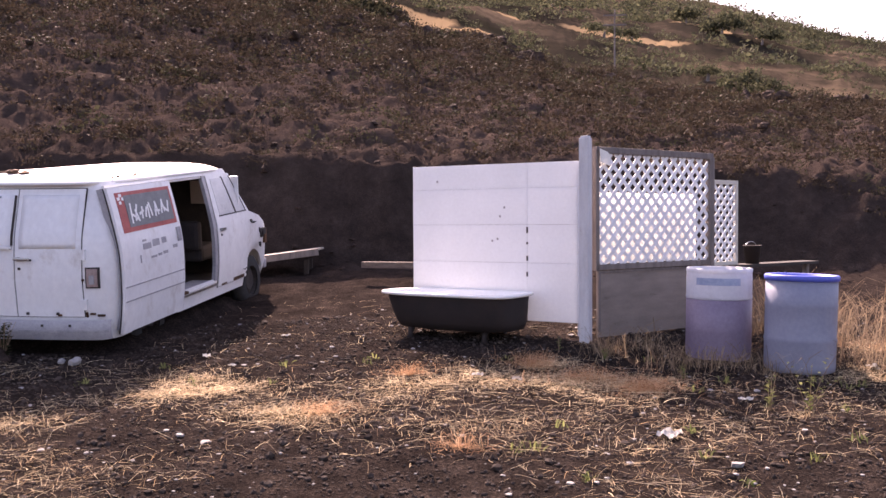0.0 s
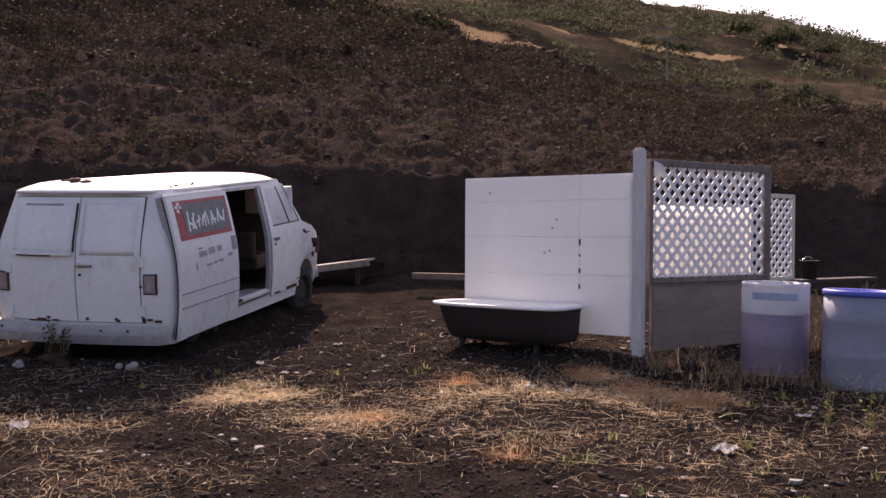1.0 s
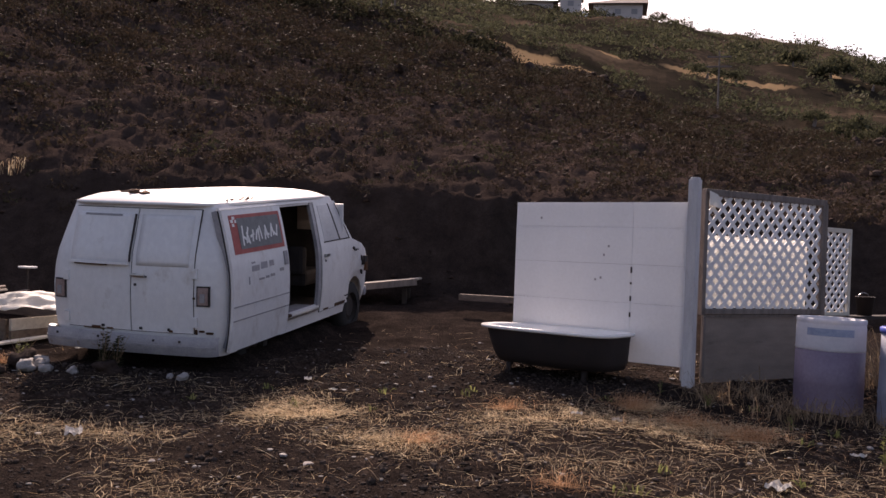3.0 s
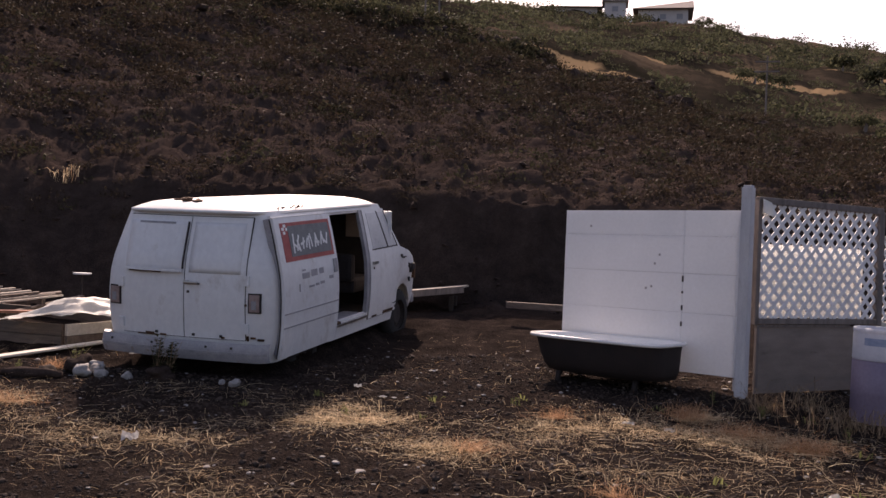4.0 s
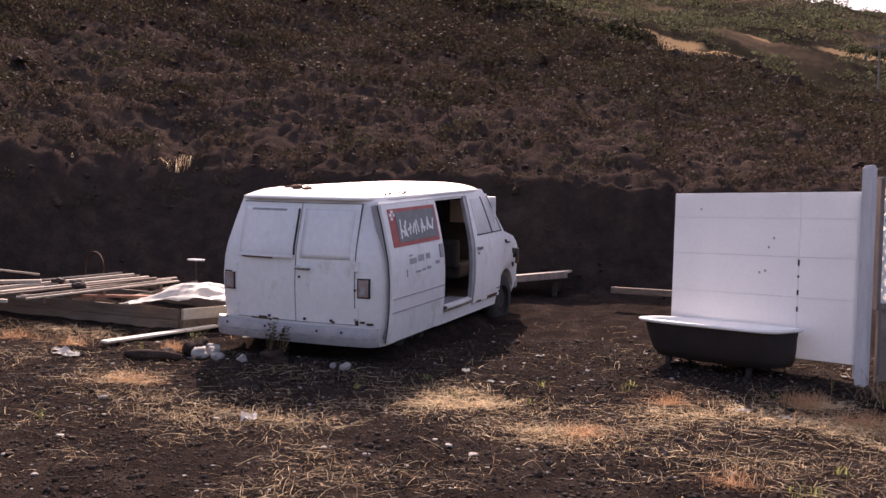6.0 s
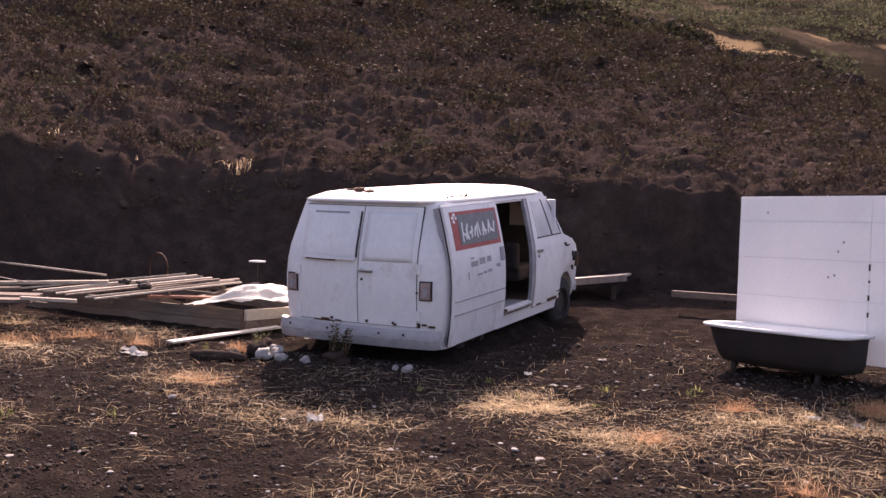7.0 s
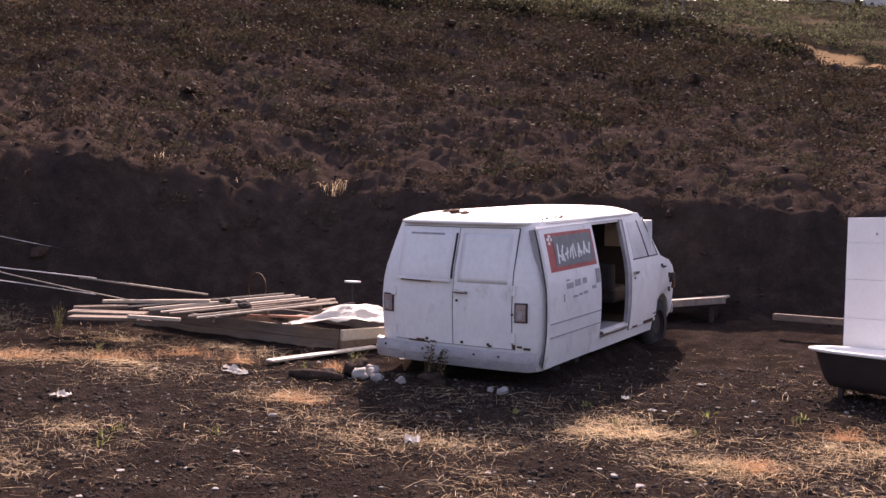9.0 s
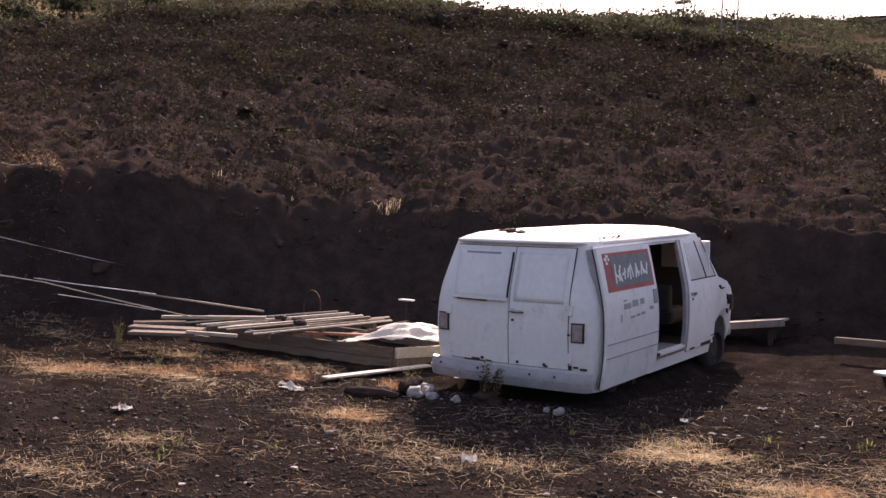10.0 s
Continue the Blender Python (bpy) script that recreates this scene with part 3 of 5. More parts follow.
    for u0, u1, h0, h1 in ((2.488, 2.50, 0.45, 1.8), (3.36, 3.37, 0.47, 1.27), (2.5, 3.36, 0.45, 0.46)):
        part("seam", slab(van_side, u0, u1, h0, h1, 2, 8, -0.01, 0.006), M_SEAM, fd)

    def raked(a, h):
        return van_side(2.50 + a * (3.47 - 0.62 * (h - 1.285) - 2.50), h)
    part("window_frame", slab(raked, 0.0, 1.0, 1.285, 1.80, 8, 6, 0.0, 0.010), M_VAN, fd, "raked white window frame")
    part("pane", slab(raked, 0.13, 0.60, 1.315, 1.755, 4, 6, 0.008, 0.013), M_PALE_PANE, fd, "pale grey opaque window pane")
    part("vent_pane", slab(raked, 0.64, 0.93, 1.315, 1.755, 4, 6, 0.008, 0.013), M_PALE_PANE, fd, "pale grey raked quarter window")
    part("vent_bar", slab(raked, 0.60, 0.64, 1.30, 1.77, 1, 6, 0.008, 0.016), M_SEAM, fd)
    part("window_seal", slab(raked, 0.93, 0.96, 1.30, 1.77, 1, 6, 0.008, 0.015), M_SEAM, fd)
    part("window_seal", slab(raked, 0.11, 0.96, 1.30, 1.315, 6, 1, 0.008, 0.015), M_SEAM, fd)
    hb = slab(van_side, 2.55, 2.67, 1.13, 1.165, 2, 1, 0.012, 0.045)
    part("handle", hb, M_CHROME, fd, "chrome door handle")
    part("lock", slab(van_side, 2.58, 2.605, 1.07, 1.095, 1, 1, 0.012, 0.022), M_SEAM, fd)
    part("rust_patch", slab(van_side, 2.95, 3.28, 0.465, 0.505, 4, 1, 0.012, 0.018), M_RUST, fd)
    part("rust_patch", slab(van_side, 2.6, 2.75, 0.465, 0.485, 3, 1, 0.012, 0.018), M_RUST, fd)
    # windscreen and pale sheet behind it
    ws = bmesh.new()
    q = [ws.verts.new(p) for p in ((-0.74, 3.60, 1.31), (0.74, 3.60, 1.31), (0.70, 3.20, 1.80), (-0.70, 3.20, 1.80))]
    ws.faces.new(q)
    bmesh.ops.solidify(ws, geom=ws.faces[:], thickness=0.006)
    g = part("windscreen", ws, M_GLASS, van, "dusty windscreen")
    g.visible_shadow = False
    # mirror board standing out beside the screen
    mb = box(bmesh.new(), (0.78, 3.22, 1.36), (0.99, 3.245, 1.76), 0.006)
    mirror = part("side_mirror", mb, M_VAN, van, "large white side mirror, back seen")
    part("mirror_arm", tube([(0.80, 3.2, 1.42), (0.90, 3.22, 1.44)], 0.012), M_SEAM, mirror)
    # nose: lamp bezel, grille side, fender lip
    def nose(v, h):
        return (v, van_front(h) - 0.05 * v * v + 0.0, h)
    lampf = part("headlamp", slab(lambda a, b: nose(-a, b), -0.80, -0.56, 0.80, 1.02, 3, 3, 0.0, 0.010), M_SEAM, van, "empty dark headlamp bezel")
    part("lens", slab(lambda a, b: nose(-a, b), -0.77, -0.59, 0.83, 0.99, 3, 3, 0.008, 0.014), M_GLASS, lampf)
    part("headlamp", slab(lambda a, b: nose(-a, b), 0.56, 0.80, 0.80, 1.02, 3, 3, 0.0, 0.010), M_SEAM, van)
    part("grille", slab(lambda a, b: nose(-a, b), -0.52, 0.52, 0.78, 1.0, 6, 3, 0.0, 0.02), M_SEAM, van)
    part("side_marker", slab(van_side, 3.95, 4.05, 0.93, 1.02, 2, 2, -0.04, -0.005), M_SEAM, van, "dark hole of a missing marker lamp")
    part("side_marker", slab(van_side, 4.08, 4.15, 0.80, 0.98, 2, 2, -0.075, -0.035), M_RUST, van)
    # chipped black paint on the fender, sill and rear corner
    rng = random.Random(12)
    for u, h, w, t in ((3.55, 1.16, 0.05, 0.05), (3.66, 1.13, 0.10, 0.025), (3.90, 1.00, 0.05, 0.10), (3.97, 0.94, 0.04, 0.12), (3.86, 0.82, 0.03, 0.07), (3.30, 0.56, 0.12, 0.02), (3.36, 0.52, 0.06, 0.05), (3.15, 0.49, 0.10, 0.02)):
        taper = 0.10 * max(0, (u - 3.3) / 1.0) ** 2
        pts = [(u + w * k / 4 - w / 2, h + rng.uniform(-0.4, 0.4) * t) for k in range(5)]
        part("paint_chip", stroke(van_side, pts, t * 0.55, 0.004 - taper, 0.020 - taper * 0.9), M_SEAM, van, "patch of bare blackened metal")
    for v, h, w in ((0.76, 0.60, 0.05), (0.83, 0.585, 0.07), (0.44, 0.59, 0.04), (-0.42, 0.585, 0.10), (-0.25, 0.58, 0.07), (0.705, 1.20, 0.02), (0.70, 0.93, 0.02)):
        part("paint_chip", slab(van_back, v, v + w, h, h + 0.018, 3, 1, 0.0, 0.018), M_RUST, van)
    part("front_bumper", box(bmesh.new(), (-0.88, 4.27, 0.42), (0.88, 4.37, 0.56), 0.03), M_BUMPER, van)
    # floor, seats, and added dark boards and linings that stand in for cabin shade
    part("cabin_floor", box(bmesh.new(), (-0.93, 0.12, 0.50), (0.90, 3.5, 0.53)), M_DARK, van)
    part("rear_blackout", box(bmesh.new(), (-0.86, 1.42, 0.53), (0.86, 1.46, 1.80)), M_DARK, van)
    seat = part("seat", box(bmesh.new(), (-0.75, 2.55, 0.75), (0.15, 3.05, 0.95), 0.05), M_SEAM, van, "dark worn bench seat")
    part("seat_back", box(bmesh.new(), (-0.75, 2.47, 0.9), (0.15, 2.60, 1.25), 0.05), M_SEAM, seat)
    seat2 = part("seat", box(bmesh.new(), (0.2, 2.55, 0.75), (0.78, 3.05, 0.95), 0.05), M_SEAM, van, "dark worn passenger seat")
    part("seat_back", box(bmesh.new(), (0.2, 2.47, 0.9), (0.78, 2.60, 1.25), 0.05), M_SEAM, seat2)
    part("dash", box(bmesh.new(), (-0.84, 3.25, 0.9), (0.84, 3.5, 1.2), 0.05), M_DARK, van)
    part("cab_blackout", box(bmesh.new(), (-0.80, 3.13, 0.53), (0.76, 3.15, 1.77)), M_DARK, van, "added dark board keeping windscreen light out of the opening")
    part("wall_blackout", box(bmesh.new(), (-0.80, 1.46, 0.53), (-0.78, 3.12, 1.80)), M_DARK, van)
    part("roof_blackout", box(bmesh.new(), (-0.78, 1.46, 1.77), (0.76, 3.1, 1.79)), M_DARK, van)
    part("cardboard_sheet", box(bmesh.new(), (0.40, 3.10, 1.42), (0.66, 3.115, 1.71), 0.0), M_CARD, van, "pale cardboard sheet inside the cab")
    # wheels
    for x, y, flat in ((0.80, 3.76, 0.33), (-0.80, 3.76, 0.33), (0.80, 1.0, 0.34), (-0.80, 1.0, 0.34)):
        prof = [(0.20, -0.10), (0.30, -0.10), (0.345, -0.07), (0.355, 0.0), (0.345, 0.07), (0.30, 0.10), (0.20, 0.10)]
        wb = lathe(prof, 32, False)
        wb.transform(Matrix.Translation((x, y, flat)) @ Matrix.Rotation(math.pi / 2, 4, "Y"))
        wheel = part("wheel", wb, M_RUBBER, van, "flat black tyre on a rusty rim", True)
        rb = lathe([(0.03, 0.06), (0.12, 0.07), (0.19, 0.03), (0.205, 0.085), (0.205, -0.085), (0.03, -0.085)], 24, True)
        rb.transform(Matrix.Translation((x, y, flat)) @ Matrix.Rotation(math.copysign(math.pi / 2, x), 4, "Y"))
        part("rim", rb, M_DARK, wheel)
    # ragged debris on the roof and drip rail
    rng = random.Random(5)
    db = bmesh.new()
    for k in range(9):
        b2 = lump(0.03 + 0.02 * rng.random(), k, 0.6, 1, (1.5, 1.2, 0.7))
        b2.transform(Matrix.Translation((-0.30 + 0.035 * k + rng.uniform(-0.02, 0.02), 0.42 + rng.uniform(-0.05, 0.05), 1.945 + 0.006 * k * (k < 5))))
        me = bpy.data.meshes.new("tmp")
        b2.to_mesh(me)
        b2.free()
        db.from_mesh(me)
        bpy.data.meshes.remove(me)
    part("roof_debris", db, M_RUST, van, "clump of dark rotten debris on the roof")
    for k in range(14):
        y0, x0 = 0.55 + rng.random() * 0.5, 0.77 + rng.random() * 0.07
        a = rng.random() * 6.28
        part("twig", tube([(x0, y0, 1.885), (x0 + 0.06 * math.cos(a), y0 + 0.09 * math.sin(a), 1.90 + 0.02 * rng.random())], 0.006, 5), M_RUST, van)


def glass_mat():
    m, n, l, p = node_mat("dusty_glass")
    p.inputs["Base Color"].default_value = (0.75, 0.77, 0.78, 1)
    p.inputs["Roughness"].default_value = 0.04
    p.inputs["Transmission Weight"].default_value = 0.85
    p.inputs["IOR"].default_value = 1.45
    co = n.new("ShaderNodeTexCoord").outputs["Object"]
    nz = noise_tex(n, l, co, 6.0, 6)
    mr = n.new("ShaderNodeMapRange")
    mr.inputs[3].default_value, mr.inputs[4].default_value = 0.88, 1.0
    l.new(nz.outputs[0], mr.inputs[0])
    l.new(mr.outputs[0], p.inputs["Transmission Weight"])
    return m


M_GLASS = glass_mat()
# Opaque pale grey surface for the front door panes.
M_PALE_PANE = surface("pale_grey_pane", (0.40, 0.41, 0.43), (0.58, 0.58, 0.60), 3, 30, 0.3, 0, 0.02)
M_CARD = surface("pale_brown_cardboard", (0.42, 0.35, 0.30), (0.56, 0.48, 0.42), 4, 50, 0.9)
build_van()


# ---- the outdoor bath screen ----
def run(ax, ay, bx, by, z):
    """A frame with x along the line from a to b, y behind it, z up."""
    return pose(ax, ay, z, 0, 0, math.degrees(math.atan2(by - ay, bx - ax)))


def merge(bm, other):
    me = bpy.data.meshes.new("tmp")
    other.to_mesh(me)
    other.free()
    bm.from_mesh(me)
    bpy.data.meshes.remove(me)
    return bm


def build_screen():
    scr = thing("privacy_screen", run(-0.32, 10.25, 1.40, 9.2, 0.0), "white-painted sheet screen standing behind a bathtub", "screen")
    # lower edge of each sheet differs: the left one is cut short above the tub
    rows = [(0.47, 1.0714), (1.0725, 1.4554), (1.4565, 1.8234), (1.8245, 2.075)]
    for x0, x1, cut in ((0.0, 1.3655, 0.62), (1.367, 1.945, 0.49)):
        for k, (a, b) in enumerate(rows):
            a = max(a, cut)
            dy = 0.002 * (k % 2)
            part("board", box(bmesh.new(), (x0, dy, a), (x1, 0.018 + dy, b), 0.002), M_PANEL, scr)
    for x in (1.90,):
        part("stud", box(bmesh.new(), (x, 0.022, 0.36), (x + 0.045, 0.075, 2.05), 0.004), M_POST, scr)
    rng = random.Random(3)
    for x, z in ((1.05, 1.53), (1.10, 1.62), (0.96, 1.28), (0.30, 1.90), (1.02, 1.30)):
        part("nail_mark", box(bmesh.new(), (x, -0.003, z), (x + 0.018, 0.004, z + 0.022)), M_GREY, scr)
    for k in range(4):
        z = 0.95 + 0.15 * k + rng.uniform(-0.03, 0.03)
        part("seam_chip", box(bmesh.new(), (1.357, -0.003, z), (1.374, 0.004, z + rng.uniform(0.02, 0.07))), M_SEAM, scr)
    for x in (0.35, 1.06, 1.35, 1.46, 1.52):
        part("nail", box(bmesh.new(), (x, 0.0, 2.074), (x + 0.008, 0.01, 2.09)), M_SEAM, scr)

    post = thing("corner_post", run(-0.32, 10.25, 1.40, 9.2, 0.0) @ pose(1.955, -0.02, 0.30), "tall whitewashed square timber post", "post")
    part("shaft", box(bmesh.new(), (0, -0.05, 0), (0.098, 0.05, 1.99), 0.008), M_POST, post)
    part("tip", box(bmesh.new(), (0.012, -0.038, 1.985), (0.088, 0.038, 2.01), 0.006), M_POST, post)

    lat = thing("lattice_screen", run(1.5, 9.3, 2.95, 10.4, 0.0), "white diamond lattice in a grey timber frame", "lattice")
    frame_parts = [((-0.02, -0.03, 2.150), (1.80, 0.03, 2.215)), ((-0.02, -0.03, 1.005), (1.78, 0.03, 1.060)), ((1.735, -0.034, 0.99), (1.815, 0.034, 2.17)), ((-0.03, -0.03, 1.0), (0.02, 0.03, 2.19))]
    for k, (lo, hi) in enumerate(frame_parts):
        part(("top_rail", "bottom_rail", "stile", "stile")[k], box(bmesh.new(), lo, hi, 0.006), M_FRAME, lat)
    slat_field(lat, 0.03, 1.735, 1.06, 2.15, 0.10, 0.040, 0.0)
    part("backing_sheet", box(bmesh.new(), (0.05, 0.10, 1.06), (1.66, 0.104, 1.775), 0.0), M_SHEET, lat, "bright white plastic sheet behind the lattice")
    rag = bmesh.new()
    merge(rag, slab(lambda a, b: (a, -0.035 - 0.02 * math.sin(9 * a + 4 * b), b + 0.35 * (0.16 - a) * 0.6), 0.0, 0.16, 2.03, 2.16, 8, 6, 0, 0.004))
    part("torn_wrap", rag, M_TARP, lat, "scrap of torn white plastic at the corner")

    side = thing("lattice_screen", run(2.95, 10.42, 3.31, 10.72, 0.0), "short lattice panel closing the far side of the stall", "lattice")
    part("top_rail", box(bmesh.new(), (0.0, -0.02, 1.885), (0.47, 0.02, 1.93), 0.004), M_PALE, side, "pale timber rail")
    part("bottom_rail", box(bmesh.new(), (0.0, -0.02, 0.99), (0.47, 0.02, 1.03), 0.004), M_PALE, side)
    part("stile", box(bmesh.new(), (0.44, -0.02, 0.2), (0.475, 0.02, 1.93), 0.004), M_PALE, side)
    slat_field(side, 0.02, 0.44, 1.03, 1.885, 0.085, 0.034, 0.0)

    low = thing("plywood_panel", run(1.5, 9.3, 2.95, 10.4, 0.0), "bare grey plywood panel under the lattice", "panel")
    part("sheet", box(bmesh.new(), (0.02, 0.0, 0.34), (1.80, 0.016, 0.985), 0.003), M_PLY, low)
    part("edge_cap", box(bmesh.new(), (0.02, -0.012, 0.975), (1.35, 0.022, 0.998), 0.002), M_FRAME, low, "rough sawn upper edge")
    part("cleat", box(bmesh.new(), (0.0, -0.03, 0.40), (0.035, 0.0, 0.98), 0.003), M_FRAME, low)

    shelf = thing("shelf_plank", run(1.5, 9.3, 2.95, 10.4, 0.0), "dark plank ledge running past the lattice on short posts", "shelf")
    part("board", box(bmesh.new(), (1.82, -0.10, 0.955), (3.75, 0.12, 0.99), 0.004), M_DARK, shelf)
    for x in (2.2, 3.6):
        part("leg", box(bmesh.new(), (x, -0.03, 0.2), (x + 0.06, 0.03, 0.955), 0.004), M_FRAME, shelf)
    can = thing("bucket", run(1.5, 9.3, 2.95, 10.4, 0.99) @ pose(2.55, 0.0, 0), "small dark bucket on the plank ledge", "bucket")
    part("pail", lathe([(0.075, 0), (0.10, 0.20), (0.107, 0.205), (0.10, 0.21), (0.095, 0.20), (0.07, 0.015)], 20), M_TUB_OUT, can, "", True)
    part("bail", tube([(0.10 * math.cos(a), 0.02, 0.2 + 0.05 * math.sin(a)) for a in np.linspace(0, math.pi, 9)], 0.004, 6), M_CHROME, can)


def slat_field(parent, x0, x1, z0, z1, pitch, wide, y):
    """Crossing diagonal slats, each its own strip, clipped to the opening."""
    w, h = x1 - x0, z1 - z0
    step = pitch * math.sqrt(2) * 1.0
    for sgn in (1, -1):
        c = -h + step * 0.3
        while c < w:
            pts = []
            s0, s1 = max(0.0, -c), min(h, w - c)
            if s1 - s0 > 0.05:
                xa, xb = c + s0, c + s1
                za, zb = s0, s1
                if sgn < 0:
                    xa, xb = w - xa, w - xb
                ang = math.atan2(zb - za, xb - xa)
                ln = math.hypot(xb - xa, zb - za)
                yy = y - 0.004 if sgn > 0 else y + 0.004
                bm = box(bmesh.new(), (-0.004, -0.0035, -wide / 2), (ln + 0.004, 0.0035, wide / 2))
                bm.transform(Matrix.Translation((x0 + xa, yy, z0 + za)) @ Matrix.Rotation(-ang, 4, "Y"))
                part("slat", bm, M_LATTICE, parent)
            c += step


M_SHEET = surface("thin_white_plastic", (0.80, 0.80, 0.79), (0.88, 0.88, 0.86), 2, 30, 0.5, 0, 0.03, trans=0.38)
build_screen()


# ---- bathtub ----
def build_tub():
    m = run(-0.75, 10.2, 0.75, 9.25, 0.0) @ pose(0.265, -0.10, 0.0)
    tub = thing("bathtub", m, "old cast iron bathtub, dark outside with a white enamel rim", "bathtub")
    L, W = 1.60, 0.74

    def outline(scale_l, scale_w, shift, z, seg=64):
        out = []
        for k in range(seg):
            a = 2 * math.pi * k / seg
            c, s = math.cos(a), math.sin(a)
            e = 0.75 if c < 0 else 0.32
            out.append((L / 2 + shift + L / 2 * scale_l * math.copysign(abs(c) ** e, c), W / 2 * scale_w * math.copysign(abs(s) ** (0.7 if c < 0 else 0.4), s), z))
        return out

    def loft(rings, cap):
        bm = bmesh.new()
        vs = [[bm.verts.new(p) for p in r] for r in rings]
        for a, b in zip(vs, vs[1:]):
            for k in range(len(a)):
                bm.faces.new((a[k], a[(k + 1) % len(a)], b[(k + 1) % len(a)], b[k]))
        if cap:
            bm.faces.new(vs[-1])
        bmesh.ops.recalc_face_normals(bm, faces=bm.faces[:])
        return bm

    out = loft([outline(0.93, 0.92, 0.02, 0.765), outline(0.91, 0.90, 0.025, 0.70), outline(0.89, 0.86, 0.04, 0.60), outline(0.86, 0.80, 0.06, 0.50), outline(0.82, 0.70, 0.075, 0.435), outline(0.5, 0.4, 0.09, 0.41)], True)
    part("shell", out, M_TUB_OUT, tub, "dark brown-black iron outside", True)
    rim = loft([outline(0.93, 0.92, 0.02, 0.762), outline(0.985, 0.99, 0, 0.758), outline(1.0, 1.0, 0, 0.772), outline(0.99, 0.99, 0, 0.788), outline(0.95, 0.93, 0.005, 0.790), outline(0.915, 0.88, 0.01, 0.775), outline(0.88, 0.82, 0.03, 0.70), outline(0.82, 0.74, 0.06, 0.56), outline(0.70, 0.58, 0.09, 0.46), outline(0.4, 0.3, 0.10, 0.435)], True)
    part("rim", rim, M_TUB_IN, tub, "white enamel rolled rim and inside", True)
    for x in (0.42, 1.28):
        for y in (-0.17, 0.17):
            g = m @ Vector((x, y, 0))
            part("foot", tube([(x, y * 1.15, ground_z(g.x, g.y) - 0.02), (x, y * 1.2, 0.36), (x, y, 0.45)], [0.045, 0.025, 0.04], 10), M_TUB_OUT, tub, "stubby iron foot", True)


build_tub()


# ---- drums ----
def build_drums():
    d1 = thing("drum", pose(2.555, 8.82, 0.165, 0.5, 0.6, 20), "milky white plastic drum, lower half filled with mauve liquid", "drum", "plastic drums")
    R = 0.296
    part("lower_wall", lathe([(R - 0.03, 0.0), (R - 0.005, 0.02), (R, 0.06), (R, 0.30), (R + 0.004, 0.32), (R, 0.34), (R, 0.60)], 48, True), M_DRUM_LIQ, d1, "mauve-tinted filled part", True)
    part("upper_wall", lathe([(R - 0.002, 0.602), (R + 0.003, 0.62), (R, 0.64), (R, 0.80), (R - 0.002, 0.83), (R - 0.004, 0.845), (R + 0.001, 0.85), (R + 0.002, 0.875), (R - 0.004, 0.885), (R - 0.02, 0.88), (R - 0.03, 0.84), (0.02, 0.84)], 48, True), M_DRUM, d1, "milky empty upper part", True)
    stain = part("blue_residue", slab(lambda a, b: (R * math.sin(a), -R * math.cos(a), b), -0.75, 0.65, 0.735, 0.80, 16, 3, 0.0, 0.003), M_RESIDUE, d1, "bluish residue mark")
    stain.rotation_euler = (0, 0, radians(-35))
    for x in (-0.15, 0.15):
        b = lathe([(0.035, 0.84), (0.035, 0.865), (0.028, 0.87), (0.01, 0.87)], 16)
        b.transform(Matrix.Translation((x, 0, 0)))
        part("bung", b, M_DRUM, d1)
    d2 = thing("drum", pose(3.135, 8.35, 0.125, -0.4, 1.6, 0), "pale blue plastic drum with a strong blue rim", "drum", "plastic drums")
    part("wall", lathe([(R - 0.03, 0.03), (R - 0.002, 0.05), (R + 0.004, 0.09), (R + 0.006, 0.30), (R + 0.012, 0.32), (R + 0.006, 0.34), (R + 0.006, 0.60), (R + 0.011, 0.62), (R + 0.006, 0.64), (R + 0.006, 0.83)], 48, True), M_DRUM_BLUE, d2, "", True)
    part("rim", lathe([(R + 0.006, 0.83), (R + 0.018, 0.835), (R + 0.020, 0.875), (R + 0.004, 0.885), (R - 0.02, 0.88), (R - 0.03, 0.85), (0.02, 0.85)], 48, True), M_BLUE, d2, "strong blue rim and top", True)
    part("base_ring", lathe([(R - 0.02, 0.0), (R + 0.01, 0.005), (R + 0.014, 0.03), (R - 0.01, 0.035)], 48, True), M_BLUE, d2, "blue base ring", True)


M_RESIDUE = surface("blue_grey_residue", (0.22, 0.28, 0.42), (0.38, 0.43, 0.55), 8, 40, 0.5)
build_drums()


# ---- timber pile ----
def plank(name, a, b, wide, thick, material, parent, roll=0.0, label=""):
    """A board from a to b."""
    a, b = Vector(a), Vector(b)
    d = b - a
    m = Matrix.Translation(a) @ d.to_track_quat("X", "Z").to_matrix().to_4x4() @ Matrix.Rotation(roll, 4, "X")
    bm = box(bmesh.new(), (0, -wide / 2, -thick / 2), (d.length, wide / 2, thick / 2), min(wide, thick) * 0.12, m)
    return part(name, bm, material, parent, label)


def single(name, a, b, wide, thick, material, label, category, roll=0.0, group=""):
    t = thing(name, Matrix.Translation(a), label, category, group)
    plank("board", (0, 0, 0), Vector(b) - Vector(a), wide, thick, material, t, roll)
    return t


